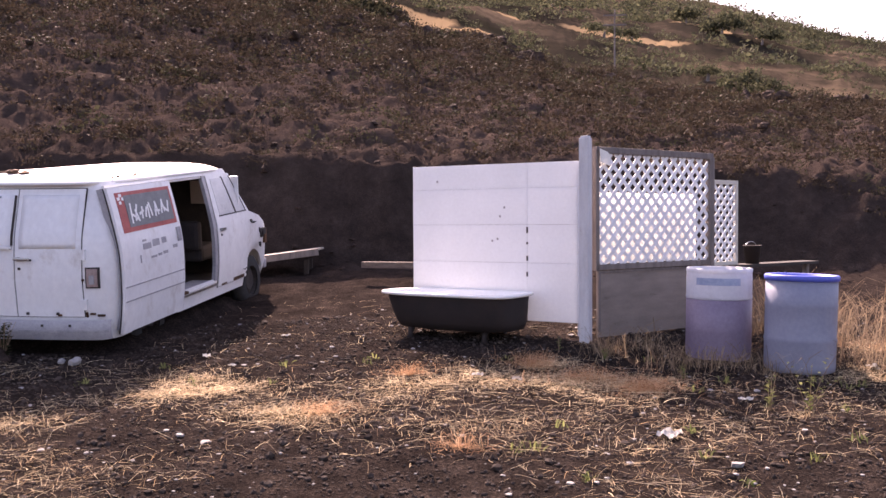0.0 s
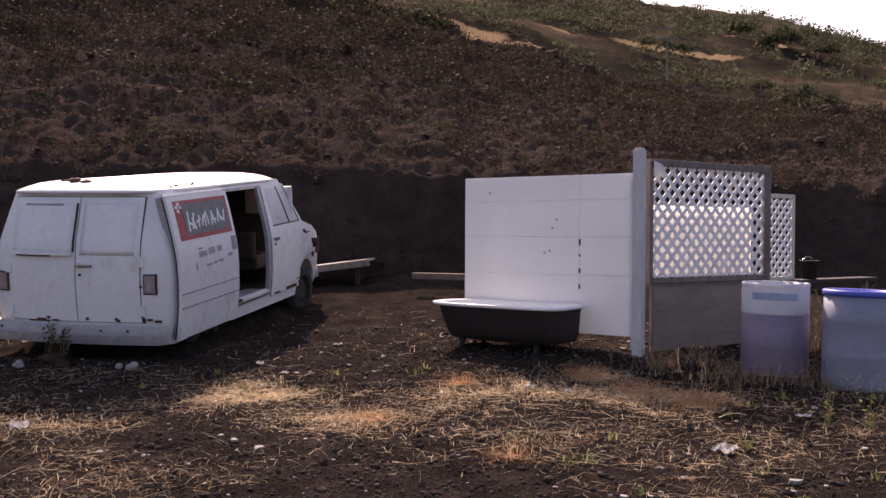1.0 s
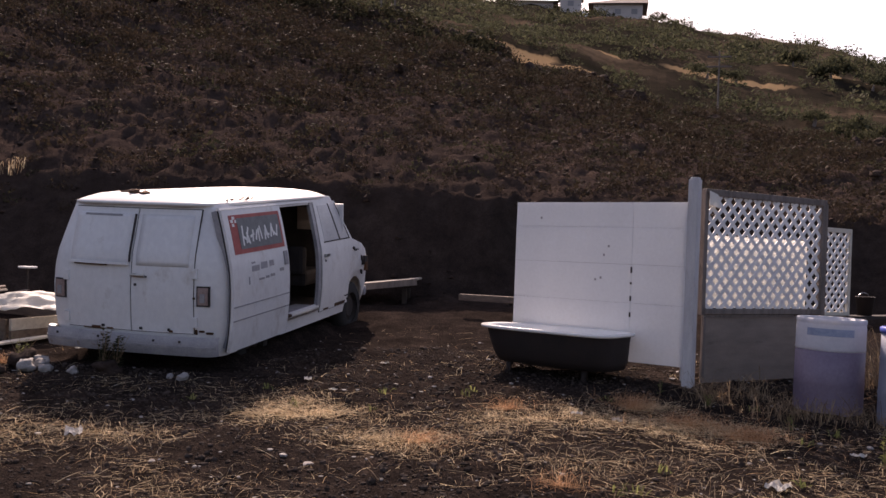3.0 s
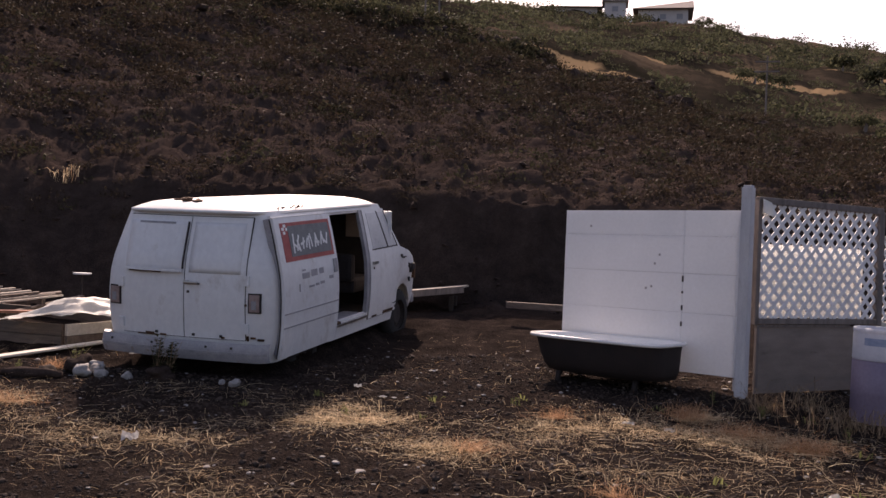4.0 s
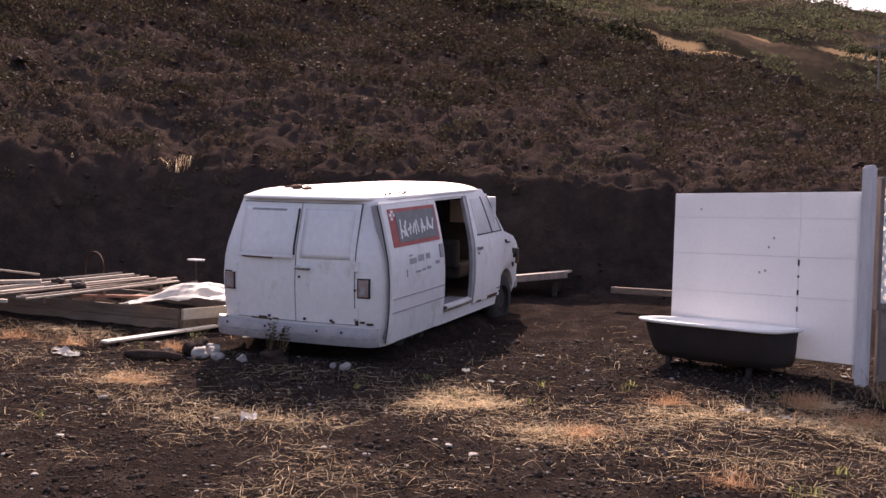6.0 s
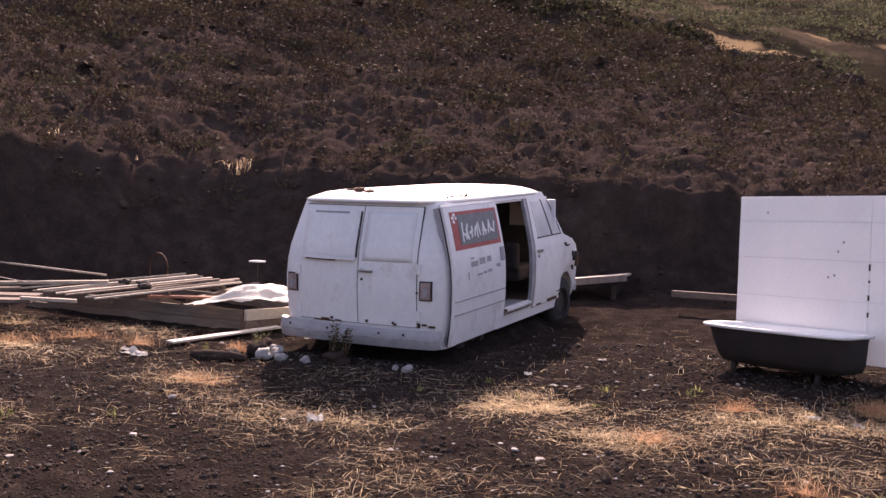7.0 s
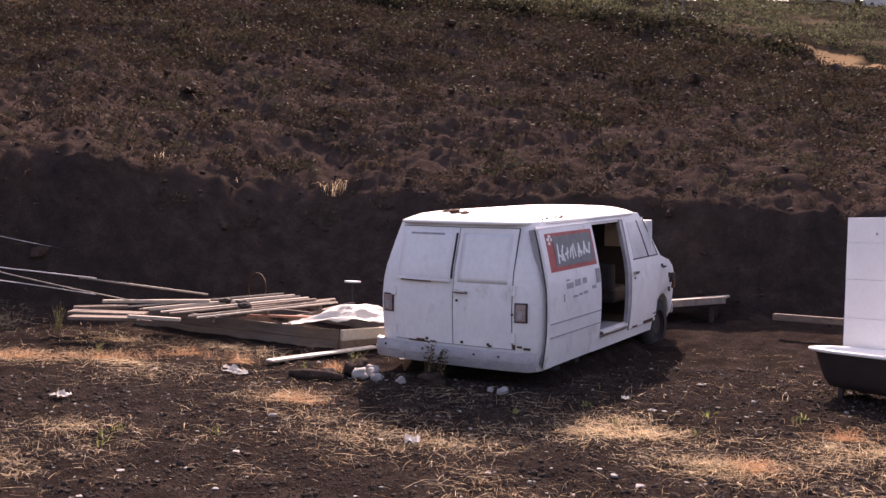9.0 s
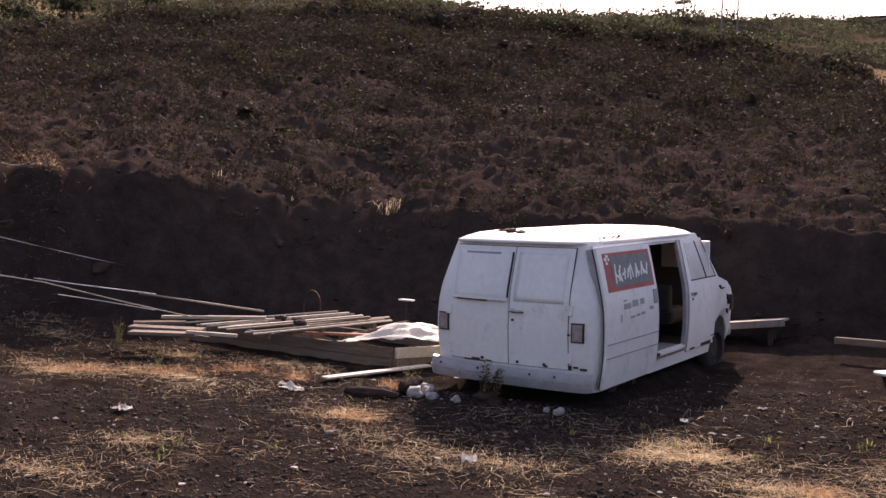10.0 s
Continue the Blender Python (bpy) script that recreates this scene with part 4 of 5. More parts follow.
def build_pile():
    base = thing("timber_frame", pose(-6.1, 10.3, 0.0), "low weathered timber box frame of stacked heavy boards", "timber frame")
    o = Vector((-6.1, 10.3, 0))
    A, B, C, D = Vector((-6.08, 10.29, 0)) - o, Vector((-9.35, 10.45, 0)) - o, Vector((-5.45, 11.5, 0)) - o, Vector((-9.1, 12.0, 0)) - o
    for k, z in enumerate((0.34, 0.48)):
        dz = Vector((0, 0, z))
        plank("board", A + dz, B + dz + Vector((0.3 * k, 0, 0.06)), 0.05, 0.135, M_WOOD, base)
        plank("board", A + dz + Vector((0.03, 0.03, 0)), C + dz + Vector((0, 0, 0.05)), 0.05, 0.135, M_PALE if k else M_WOOD, base)
        plank("board", C + dz + Vector((0, 0, 0.05)), D + dz + Vector((0, 0, 0.12)), 0.05, 0.135, M_WOOD, base)
        plank("board", B + dz + Vector((0.03, 0.04, 0.06)), D + dz + Vector((0, -0.05, 0.12)), 0.05, 0.135, M_WOOD, base)
    for k in range(3):
        plank("bearer", (-2.6 + 0.9 * k, 0.1, 0.60), (-2.45 + 0.95 * k, 1.45, 0.68 + 0.05 * k), 0.09, 0.07, M_WOOD, base)
    deck = thing("slatted_pallet", pose(-7.4, 10.9, 0.0), "slatted deck of bleached boards lying on the timber frame", "pallet")
    o = Vector((-7.4, 10.9, 0))
    a0, b0, a1, b1 = (Vector(p) - o for p in ((-8.93, 9.94, 0.67), (-7.54, 11.47, 0.89), (-7.75, 9.67, 0.62), (-6.44, 10.89, 0.85)))
    rng = random.Random(31)
    for k in range(7):
        f = k / 6
        lead = Vector((rng.uniform(-0.12, 0.12), 0, 0))
        plank("slat", a0.lerp(a1, f) + lead, b0.lerp(b1, f) + lead * 0.7, 0.068, 0.020, M_WOOD if k == 4 else M_SLAT, deck, rng.uniform(-0.08, 0.08))
    for f in (0.12, 0.5, 0.88):
        drop = Vector((0, 0, -0.05))
        plank("runner", a0.lerp(b0, f) + drop, a1.lerp(b1, f) + drop, 0.05, 0.075, M_WOOD, deck)
    for f, g in ((0.47, 0.3), (0.43, 0.75), (0.50, 0.55)):
        c = a0.lerp(b0, f).lerp(a1.lerp(b1, f), g)
        bm = lump(0.06, 7 * f + g, 0.7, 2, (1.6, 0.8, 0.6))
        bm.transform(Matrix.Translation(c + Vector((0, 0, 0.035))))
        part("dark_rag", bm, M_DARK, deck, "dark scrap caught on the slats")
    for a, b, w, mt in (((-9.45, 9.92, 0.72), (-8.17, 10.52, 0.78), 0.07, M_SLAT), ((-9.39, 9.28, 0.61), (-8.47, 9.6, 0.62), 0.2, M_WOOD), ((-9.24, 9.13, 0.56), (-8.41, 9.42, 0.58), 0.2, M_WOOD), ((-8.47, 9.27, 0.61), (-7.83, 9.46, 0.6), 0.05, M_SLAT), ((-9.58, 9.53, 0.64), (-9.08, 9.98, 0.67), 0.12, M_WOOD), ((-7.65, 10.43, 0.7), (-6.65, 11.23, 0.86), 0.10, M_WOOD)):
        single("loose_board", a, b, w, 0.04, mt, "loose weathered board on the timber pile", "board", 0.1, "loose boards")
    single("red_board", (-7.35, 10.24, 0.65), (-6.52, 10.41, 0.67), 0.16, 0.03, M_REDWOOD, "short reddish board on the timber frame", "board")
    single("ground_plank", (-6.24, 9.0, 0.265), (-5.62, 10.4, 0.365), 0.14, 0.022, M_PALE, "bleached plank lying on the ground beside the van", "board")
    # crumpled sheet
    sh = thing("plastic_sheet", pose(-6.02, 10.5, 0.62), "crumpled white plastic sheet thrown over the boards", "sheet")
    bm = bmesh.new()
    n = 26
    vs = [[None] * (n + 1) for _ in range(n + 1)]
    for i in range(n + 1):
        for j in range(n + 1):
            u, v = i / n - 0.5, j / n - 0.5
            z = 0.17 * math.exp(-((u - 0.08) ** 2) * 9 - (v ** 2) * 7) + 0.07 * math.exp(-((u + 0.18) ** 2) * 90 - ((v - 0.1) ** 2) * 12)
            z += 0.035 * noise.noise(Vector((u * 7, v * 7, 2))) + 0.015 * noise.noise(Vector((u * 20, v * 20, 5)))
            vs[i][j] = bm.verts.new((1.25 * u + 0.05 * noise.noise(Vector((u * 3, v * 5, 9))), 0.7 * v + 0.6 * u, 1.25 * z + 0.02 + 0.06 * u))
    for i in range(n):
        for j in range(n):
            bm.faces.new((vs[i][j], vs[i + 1][j], vs[i + 1][j + 1], vs[i][j + 1]))
    bmesh.ops.solidify(bm, geom=bm.faces[:], thickness=0.008)
    part("sheet", bm, M_TARP, sh, "", True)


M_SLAT = surface("sun_greyed_slat", (0.26, 0.22, 0.18), (0.46, 0.40, 0.33), 3, 60, 0.8, 0, 0.3, stretch=(1, 8, 8), vary=0.2)
M_REDWOOD = surface("reddish_stained_wood", (0.26, 0.10, 0.06), (0.40, 0.17, 0.10), 3, 50, 0.8, 0, 0.2)
build_pile()

# flat timber beyond the van's nose, and a beam on the slope foot
trailer = thing("flatbed", pose(-2.2, 14.05, 0.0), "low flat timber bed of a small trailer beyond the van", "trailer")
for k in range(5):
    plank("board", (-1.1, -0.38 + 0.17 * k, 0.91), (0.32, 0.12 + 0.17 * k, 1.085), 0.16, 0.03, M_SLAT, trailer)
plank("side_rail", (-1.1, -0.50, 0.87), (0.35, 0.02, 1.05), 0.05, 0.10, M_FRAME, trailer, 0, "weathered grey side rail")
for x, y in ((-0.9, -0.25), (0.15, 0.2), (-0.8, 0.3), (0.15, 0.6)):
    plank("leg", (x, y, 0.93), (x, y, 0.5), 0.07, 0.07, M_DARK, trailer)
single("beam", (-1.15, 13.5, 0.88), (-0.05, 13.1, 0.88), 0.10, 0.09, M_WOOD, "dark weathered beam lying at the foot of the slope", "beam")


# ---- scattered ground cover ----
def foliage(name, a, b, trans=0.45, rough=0.7):
    m, n, l, p = node_mat(name)
    g = n.new("ShaderNodeNewGeometry")
    r = ramp(n, [(0.0, a), (1.0, b)])
    l.new(g.outputs["Random Per Island"], r.inputs[0])
    co = n.new("ShaderNodeTexCoord").outputs["Object"]
    nz = noise_tex(n, l, co, 1.7, 4)
    hs = n.new("ShaderNodeHueSaturation")
    mr = n.new("ShaderNodeMapRange")
    mr.inputs[3].default_value, mr.inputs[4].default_value = 0.6, 1.4
    l.new(nz.outputs[0], mr.inputs[0])
    l.new(mr.outputs[0], hs.inputs["Value"])
    l.new(r.outputs[0], hs.inputs["Color"])
    l.new(hs.outputs[0], p.inputs["Base Color"])
    p.inputs["Roughness"].default_value = rough
    p.inputs["Specular IOR Level"].default_value = 0.02
    tl = n.new("ShaderNodeBsdfTranslucent")
    l.new(hs.outputs[0], tl.inputs[0])
    ms = n.new("ShaderNodeMixShader")
    ms.inputs[0].default_value = trans
    l.new(p.outputs[0], ms.inputs[1])
    l.new(tl.outputs[0], ms.inputs[2])
    l.new(ms.outputs[0], n["Material Output"].inputs[0])
    return m


M_STRAW = foliage("dry_straw", (0.44, 0.29, 0.165), (0.98, 0.83, 0.58), 0.55)
M_RUSSET = foliage("russet_dry_grass", (0.34, 0.18, 0.095), (0.72, 0.46, 0.28), 0.5)
M_STALK = foliage("grey_brown_stalks", (0.16, 0.11, 0.08), (0.42, 0.31, 0.20), 0.3)
M_LEAF = foliage("green_weed_leaf", (0.09, 0.115, 0.04), (0.27, 0.28, 0.11), 0.5)
M_SHRUB = foliage("dusty_shrub_leaf", (0.028, 0.031, 0.020), (0.105, 0.108, 0.064), 0.4)
M_GRIT = surface("loose_cinder_grit", (0.018, 0.014, 0.013), (0.085, 0.066, 0.056), 0.9, 30, 0.95, 0, 0.5, spec=0.05)


def strips(rng, xs, ys, zs, az, length, lift, width, bend):
    """Ribbons of three segments as vertex and face arrays."""
    n = len(xs)
    t = np.array([0, 0.33, 0.67, 1.0])
    dx, dy = np.cos(az)[:, None], np.sin(az)[:, None]
    s = t[None] * length[:, None]
    side = bend[:, None] * t[None] ** 2 * length[:, None]
    px, py = xs[:, None] + dx * s - dy * side, ys[:, None] + dy * s + dx * side
    pz = zs[:, None] + lift[:, None] * np.sin(t[None] * 2.2) + 0.004
    w = width[:, None] * np.array([1, 0.9, 0.7, 0.25])[None] / 2
    tilt = rng.uniform(-0.8, 0.8, n)[:, None]
    a = np.stack([px - dy * w, py + dx * w, pz + tilt * w], -1)
    b = np.stack([px + dy * w, py - dx * w, pz - tilt * w], -1)
    verts = np.stack([a, b], 2).reshape(-1, 3)
    base = (np.arange(n) * 8)[:, None, None]
    k = np.arange(3)[None, :, None] * 2
    faces = (base + k + np.array([0, 1, 3, 2])[None, None]).reshape(-1, 4)
    return verts, faces


def mesh_object(name, verts, faces, material, smooth=False):
    me = bpy.data.meshes.new(name)
    me.from_pydata(verts.tolist(), [], faces.tolist())
    me.materials.append(material)
    if smooth:
        me.polygons.foreach_set("use_smooth", [True] * len(me.polygons))
    me.update()
    return new(name, me)


def wedge(rng, n, r0, r1, a0, a1):
    r = np.sqrt(rng.uniform(r0**2, r1**2, n))
    a = np.radians(rng.uniform(a0, a1, n))
    return np.sin(a) * r, np.cos(a) * r


def blobs(rng, spots):
    xs, ys = [], []
    for cx, cy, rx, ry, turn, n in spots:
        n = int(n * 0.9)
        k = rng.normal(size=(n, 2)) * 0.5
        c, s = math.cos(radians(turn)), math.sin(radians(turn))
        k *= rng.uniform(0.3, 1.3, (n, 1))
        xs.append(cx + k[:, 0] * rx * c - k[:, 1] * ry * s)
        ys.append(cy + k[:, 0] * rx * s + k[:, 1] * ry * c)
    return np.concatenate(xs), np.concatenate(ys)


def clear(xs, ys):
    """Keeps clear of the van, tub, drums and pile footprints."""
    lx, ly = xs + 4.095, ys - 9.16
    c, s = math.cos(radians(11.17)), math.sin(radians(11.17))
    u, v = lx * s + ly * c, lx * c - ly * s
    in_van = (u > -0.05) & (u < 4.5) & (abs(v) < 1.05)
    in_drum = (np.hypot(xs - 2.555, ys - 8.82) < 0.32) | (np.hypot(xs - 3.135, ys - 8.35) < 0.32)
    in_pile = (xs < -5.4) & (xs > -9.5) & (ys > 10.2) & (ys < 12.2)
    return ~(in_van | in_drum | in_pile)


def build_cover():
    rng = np.random.default_rng(7)
    straw_spots = [(-2.1, 7.6, 0.75, 0.30, 5, 1100), (-1.15, 6.95, 0.8, 0.42, -10, 1500), (-1.75, 7.75, 0.6, 0.3, 0, 500), (-5.15, 7.6, 0.5, 0.42, 30, 650), (-2.0, 8.0, 0.5, 0.2, 0, 350),
                   (-6.1, 4.9, 0.9, 0.5, 0, 600), (-6.1, 5.9, 0.7, 0.35, 0, 350), (0.4, 8.1, 0.9, 0.45, -10, 700), (1.1, 7.7, 1.1, 0.5, -15, 1100), (-0.5, 7.6, 0.9, 0.5, 0, 500), (-3.2, 6.75, 0.7, 0.2, 0, 350),
                   (0.3, 6.6, 1.6, 0.7, 0, 800), (-7.7, 8.3, 1.3, 0.5, -15, 700), (-9.5, 8.0, 1.3, 0.5, -10, 600), (-12, 10, 1.6, 0.6, -20, 600), (3.6, 8.0, 0.7, 0.5, 0, 800), (4.2, 9.2, 0.7, 0.6, 0, 800), (-3.9, 6.6, 0.8, 0.25, 0, 250), (-4.6, 7.0, 1.0, 0.3, 10, 250), (-10.7, 9.3, 1.3, 0.6, -15, 900), (-8.7, 9.5, 1.2, 0.5, -5, 800), (-7.2, 9.6, 0.9, 0.35, 0, 500), (-12.3, 9.2, 1.2, 0.6, -20, 600), (1.3, 7.9, 0.9, 0.3, -10, 1300), (0.95, 8.4, 0.35, 0.18, 0, 600), (-0.2, 7.9, 0.8, 0.25, 0, 500)]
    x1, y1 = blobs(rng, straw_spots)
    x2, y2 = wedge(rng, 62000, 5.0, 12.5, -54, 28)
    keep = fbm(x2 * 0.9, y2 * 0.9, 77) + 0.35 * fbm(x2 * 4, y2 * 4, 78, 2) + 0.25 * rng.normal(size=len(x2)) > 0.20 + 0.25 * np.clip((-x2 - 3.5) / 3, 0, 1) * (y2 < 7.6) + 0.12 * np.clip((6.6 - y2) / 1.0, 0, 1)
    keep &= (rng.random(len(x2)) < np.where((y2 > 8.6) & (x2 > -4), 0.15, 1.0))
    x2, y2 = x2[keep], y2[keep]
    xs, ys = np.concatenate([x1, x2]), np.concatenate([y1, y2])
    ok = clear(xs, ys)
    xs, ys = xs[ok], ys[ok]
    n = len(xs)
    v, f = strips(rng, xs, ys, height(xs, ys), rng.uniform(0, 6.283, n), np.exp(rng.normal(-2.4, 0.6, n)).clip(0.02, 0.38), 0.004 + 0.06 * rng.random(n) ** 3, rng.uniform(0.0012, 0.0030, n), rng.normal(0, 0.28, n))
    tagged(mesh_object("straw", v, f, M_STRAW), "dry pale straw and stalks strewn over dark soil", "straw", kind="stuff")

    russet = [(0.80, 8.45, 0.28, 0.20, 0, 500), (1.2, 7.95, 0.5, 0.22, 0, 450), (1.62, 7.6, 0.32, 0.22, 0, 500), (-0.3, 8.2, 0.22, 0.10, 0, 200), (-9.1, 8.1, 0.9, 0.25, 15, 700), (-8.1, 8.5, 0.8, 0.2, 20, 600), (-7.35, 9.0, 0.5, 0.18, 20, 450),
              (-5.45, 9.05, 0.16, 0.12, 0, 200), (-4.95, 7.5, 0.35, 0.2, 0, 200), (-6.6, 8.9, 0.3, 0.12, 0, 200), (-0.9, 7.0, 0.25, 0.2, 0, 180), (3.75, 9.3, 0.25, 0.25, 0, 350), (4.3, 9.0, 0.35, 0.4, 0, 400), (2.85, 9.4, 0.22, 0.4, 0, 300), (0.1, 6.1, 0.2, 0.15, 0, 120), (-12.6, 10.3, 1.0, 0.3, 0, 300)]
    xs, ys = blobs(rng, [(*q[:5], q[5] * (0.8 if q[0] < -6 else 1.5)) for q in russet])
    ok = clear(xs, ys)
    xs, ys = xs[ok], ys[ok]
    n = len(xs)
    v, f = strips(rng, xs, ys, height(xs, ys), rng.uniform(0, 6.283, n), rng.uniform(0.05, 0.17, n), 0.008 + 0.11 * rng.random(n) ** 2.2, rng.uniform(0.0014, 0.0032, n), rng.normal(0, 0.5, n))
    tagged(mesh_object("dry_grass", v, f, M_RUSSET), "low russet tufts of dry grass on the soil", "grass", kind="stuff")

    # taller grey stalks round the drums and along the ledge
    tall = [(2.1, 8.35, 0.5, 0.3, 0, 230), (2.6, 8.3, 0.6, 0.25, 0, 170), (1.9, 8.9, 0.35, 0.25, 0, 150), (2.85, 8.2, 0.3, 0.3, 0, 80), (3.9, 9.6, 0.5, 0.5, 0, 260), (3.4, 10.0, 0.6, 0.6, 0, 260), (4.6, 9.0, 0.4, 0.8, 0, 280), (1.5, 8.75, 0.3, 0.15, 0, 160), (3.75, 8.4, 0.3, 0.6, 0, 160)]
    xs, ys = blobs(rng, tall)
    ok = clear(xs, ys)
    xs, ys = xs[ok], ys[ok]
    n = len(xs)
    hi = np.where(xs > 3.3, rng.uniform(0.2, 0.7, n), rng.uniform(0.05, 0.26, n))
    v, f = strips(rng, xs, ys, height(xs, ys), rng.uniform(0, 6.283, n), hi * rng.uniform(0.3, 1.3, n), hi * rng.uniform(0.5, 1.0, n), rng.uniform(0.003, 0.006, n), rng.normal(0, 0.5, n))
    tagged(mesh_object("tall_dry_grass", v, f, M_STALK), "tall brittle grass stalks round the plastic drums", "grass", kind="stuff")

    # small green sprigs
    xs, ys = wedge(rng, 75, 5.3, 8.8, -45, 24)
    ok = clear(xs, ys) & (fbm(xs * 0.7, ys * 0.7, 55) > 0.0)
    xs, ys = np.repeat(xs[ok], 9), np.repeat(ys[ok], 9)
    n = len(xs)
    xs, ys = xs + rng.normal(0, 0.03, n), ys + rng.normal(0, 0.03, n)
    v, f = strips(rng, xs, ys, height(xs, ys), rng.uniform(0, 6.283, n), rng.uniform(0.02, 0.06, n), rng.uniform(0.01, 0.06, n), rng.uniform(0.006, 0.014, n), rng.normal(0, 0.3, n))
    tagged(mesh_object("ground_weeds", v, f, M_LEAF), "tiny green sprigs among the straw", "weeds", kind="stuff")


def stones(name, xs, ys, sizes, material, label, category, seed, sub=1, sink=0.25, squash=0.7):
    rng = np.random.default_rng(seed)
    protos = []
    for k in range(8):
        bm = lump(1.0, seed + k, 0.55, sub, (1, 1, squash))
        bm.verts.ensure_lookup_table()
        protos.append((np.array([v.co[:] for v in bm.verts]), np.array([[v.index for v in f.verts] for f in bm.faces])))
        bm.free()
    zs = height(xs, ys)
    V, F, off = [], [], 0
    for i in range(len(xs)):
        pv, pf = protos[i % 8]
        a = rng.uniform(0, 6.283)
        c, s = math.cos(a), math.sin(a)
        q = pv * sizes[i] * rng.uniform(0.7, 1.3, 3)
        V.append(np.stack([xs[i] + q[:, 0] * c - q[:, 1] * s, ys[i] + q[:, 0] * s + q[:, 1] * c, zs[i] + q[:, 2] + sizes[i] * (squash - sink) * 0.6], -1))
        F.append(pf + off)
        off += len(pv)
    return tagged(mesh_object(name, np.concatenate(V), np.concatenate(F), material), label, category, kind="stuff")


def build_rocks():
    rng = np.random.default_rng(11)
    xs, ys = wedge(rng, 32000, 4.9, 11.0, -54, 28)
    ok = clear(xs, ys)
    xs, ys = xs[ok], ys[ok]
    stones("gravel", xs, ys, np.exp(rng.normal(-4.85, 0.5, len(xs))).clip(0.004, 0.030), M_GRIT, "loose black cinder gravel", "gravel", 40, 1)
    xs, ys = wedge(rng, 9000, 14.0, 40.0, -60, 30)
    big = np.exp(rng.normal(-3.35, 0.5, len(xs))) * np.clip(np.hypot(xs, ys) / 24, 0.6, 1.5)
    stones("lava_rocks", xs, ys, np.minimum(big, 0.2), M_ROCK, "rough black lava rocks covering the slope", "rocks", 60, 1)
    # jagged boulders along the crest
    az = np.radians(rng.uniform(-58, 24, 420))
    r = rng.uniform(35.5, 39, 420)
    stones("crest_rocks", np.sin(az) * r, np.cos(az) * r, np.exp(rng.normal(-1.9, 0.4, 420)).clip(0.05, 0.3), M_ROCK, "jagged lava boulders along the crest", "rocks", 90, 2, 0.3, 0.95)
    # pale flecks on the soil: chips of shell, paper and wood
    xs, ys = wedge(rng, 800, 5.2, 11.5, -52, 25)
    ok = clear(xs, ys)
    xs, ys = xs[ok], ys[ok]
    stones("pale_chips", xs, ys, np.exp(rng.normal(-4.55, 0.45, len(xs))), M_STONE, "scattered pale chips and pebbles", "pebbles", 130, 1, 0.2, 0.5)


build_cover()
build_rocks()


# ---- pale stones, litter and weeds, one by one ----
def stone(x, y, r, seed, label, material=None, squash=0.75):
    t = thing("stone", pose(x, y, ground_z(x, y) + r * squash * 0.55, 0, 0, seed * 40), label, "stone", "stones beside the van")
    part("body", lump(r, seed, 0.6, 3, (1.2, 0.95, squash)), material or M_STONE, t, "", True)


for k, (x, y, r) in enumerate(((-4.98, 9.02, 0.085), (-4.92, 8.93, 0.07), (-5.0, 8.80, 0.09), (-4.80, 8.80, 0.065), (-4.50, 8.75, 0.05), (-3.35, 8.62, 0.05), (-3.50, 8.66, 0.035))):
    stone(x, y, r, k + 1, "pale grey rounded stone on the soil")
stone(-5.12, 8.95, 0.13, 20, "dark rough stone on the soil beside the van", M_ROCK)
stone(-4.15, 8.75, 0.14, 21, "dark rough stone on the soil beside the van", M_ROCK)
stone(-5.35, 8.72, 0.10, 24, "mottled dark grey stone on the soil", M_GRIT, 0.6)
log = thing("log", pose(-5.35, 8.50, ground_z(-5.35, 8.5) + 0.05, 0, 0, 8), "short charred log lying on the soil", "log")
lb = tube([(-0.30, 0.0, 0), (-0.15, 0.02, 0.01), (0.1, -0.01, 0.01), (0.28, 0.02, 0)], [0.035, 0.055, 0.05, 0.03], 12)
part("body", lb, M_ROCK, log, "", True)


def litter(x, y, s, seed, label="crumpled scrap of white paper on the soil"):
    t = thing("paper_scrap", pose(x, y, ground_z(x, y) + 0.012, 0, 0, seed * 57), label, "litter", "paper scraps")
    bm = bmesh.new()
    n = 7
    g = [[bm.verts.new(((i / n - 0.5) * s * (1 + 0.3 * noise.noise(Vector((i, j, seed)))), (j / n - 0.5) * s * 0.7 * (1 + 0.3 * noise.noise(Vector((j, i, seed + 3)))), s * 0.45 * abs(noise.noise(Vector((i * 0.45, j * 0.45, seed * 2.3))))) ) for j in range(n + 1)] for i in range(n + 1)]
    for i in range(n):
        for j in range(n):
            bm.faces.new((g[i][j], g[i + 1][j], g[i + 1][j + 1], g[i][j + 1]))
    bmesh.ops.solidify(bm, geom=bm.faces[:], thickness=0.002)
    part("scrap", bm, M_PAPER, t)


for k, (x, y, s) in enumerate(((-3.43, 6.65, 0.17), (0.29, 8.08, 0.10), (1.51, 6.32, 0.16), (-2.21, 8.83, 0.10), (-6.28, 8.4, 0.24), (-6.15, 8.3, 0.16), (-6.98, 6.65, 0.18), (-1.9, 8.5, 0.07), (-5.0, 9.9, 0.1), (0.62, 8.0, 0.12), (2.3, 7.2, 0.1), (-6.45, 8.55, 0.14), (3.75, 8.3, 0.12), (-1.65, 9.9, 0.09))):
    litter(x, y, s, k + 2)


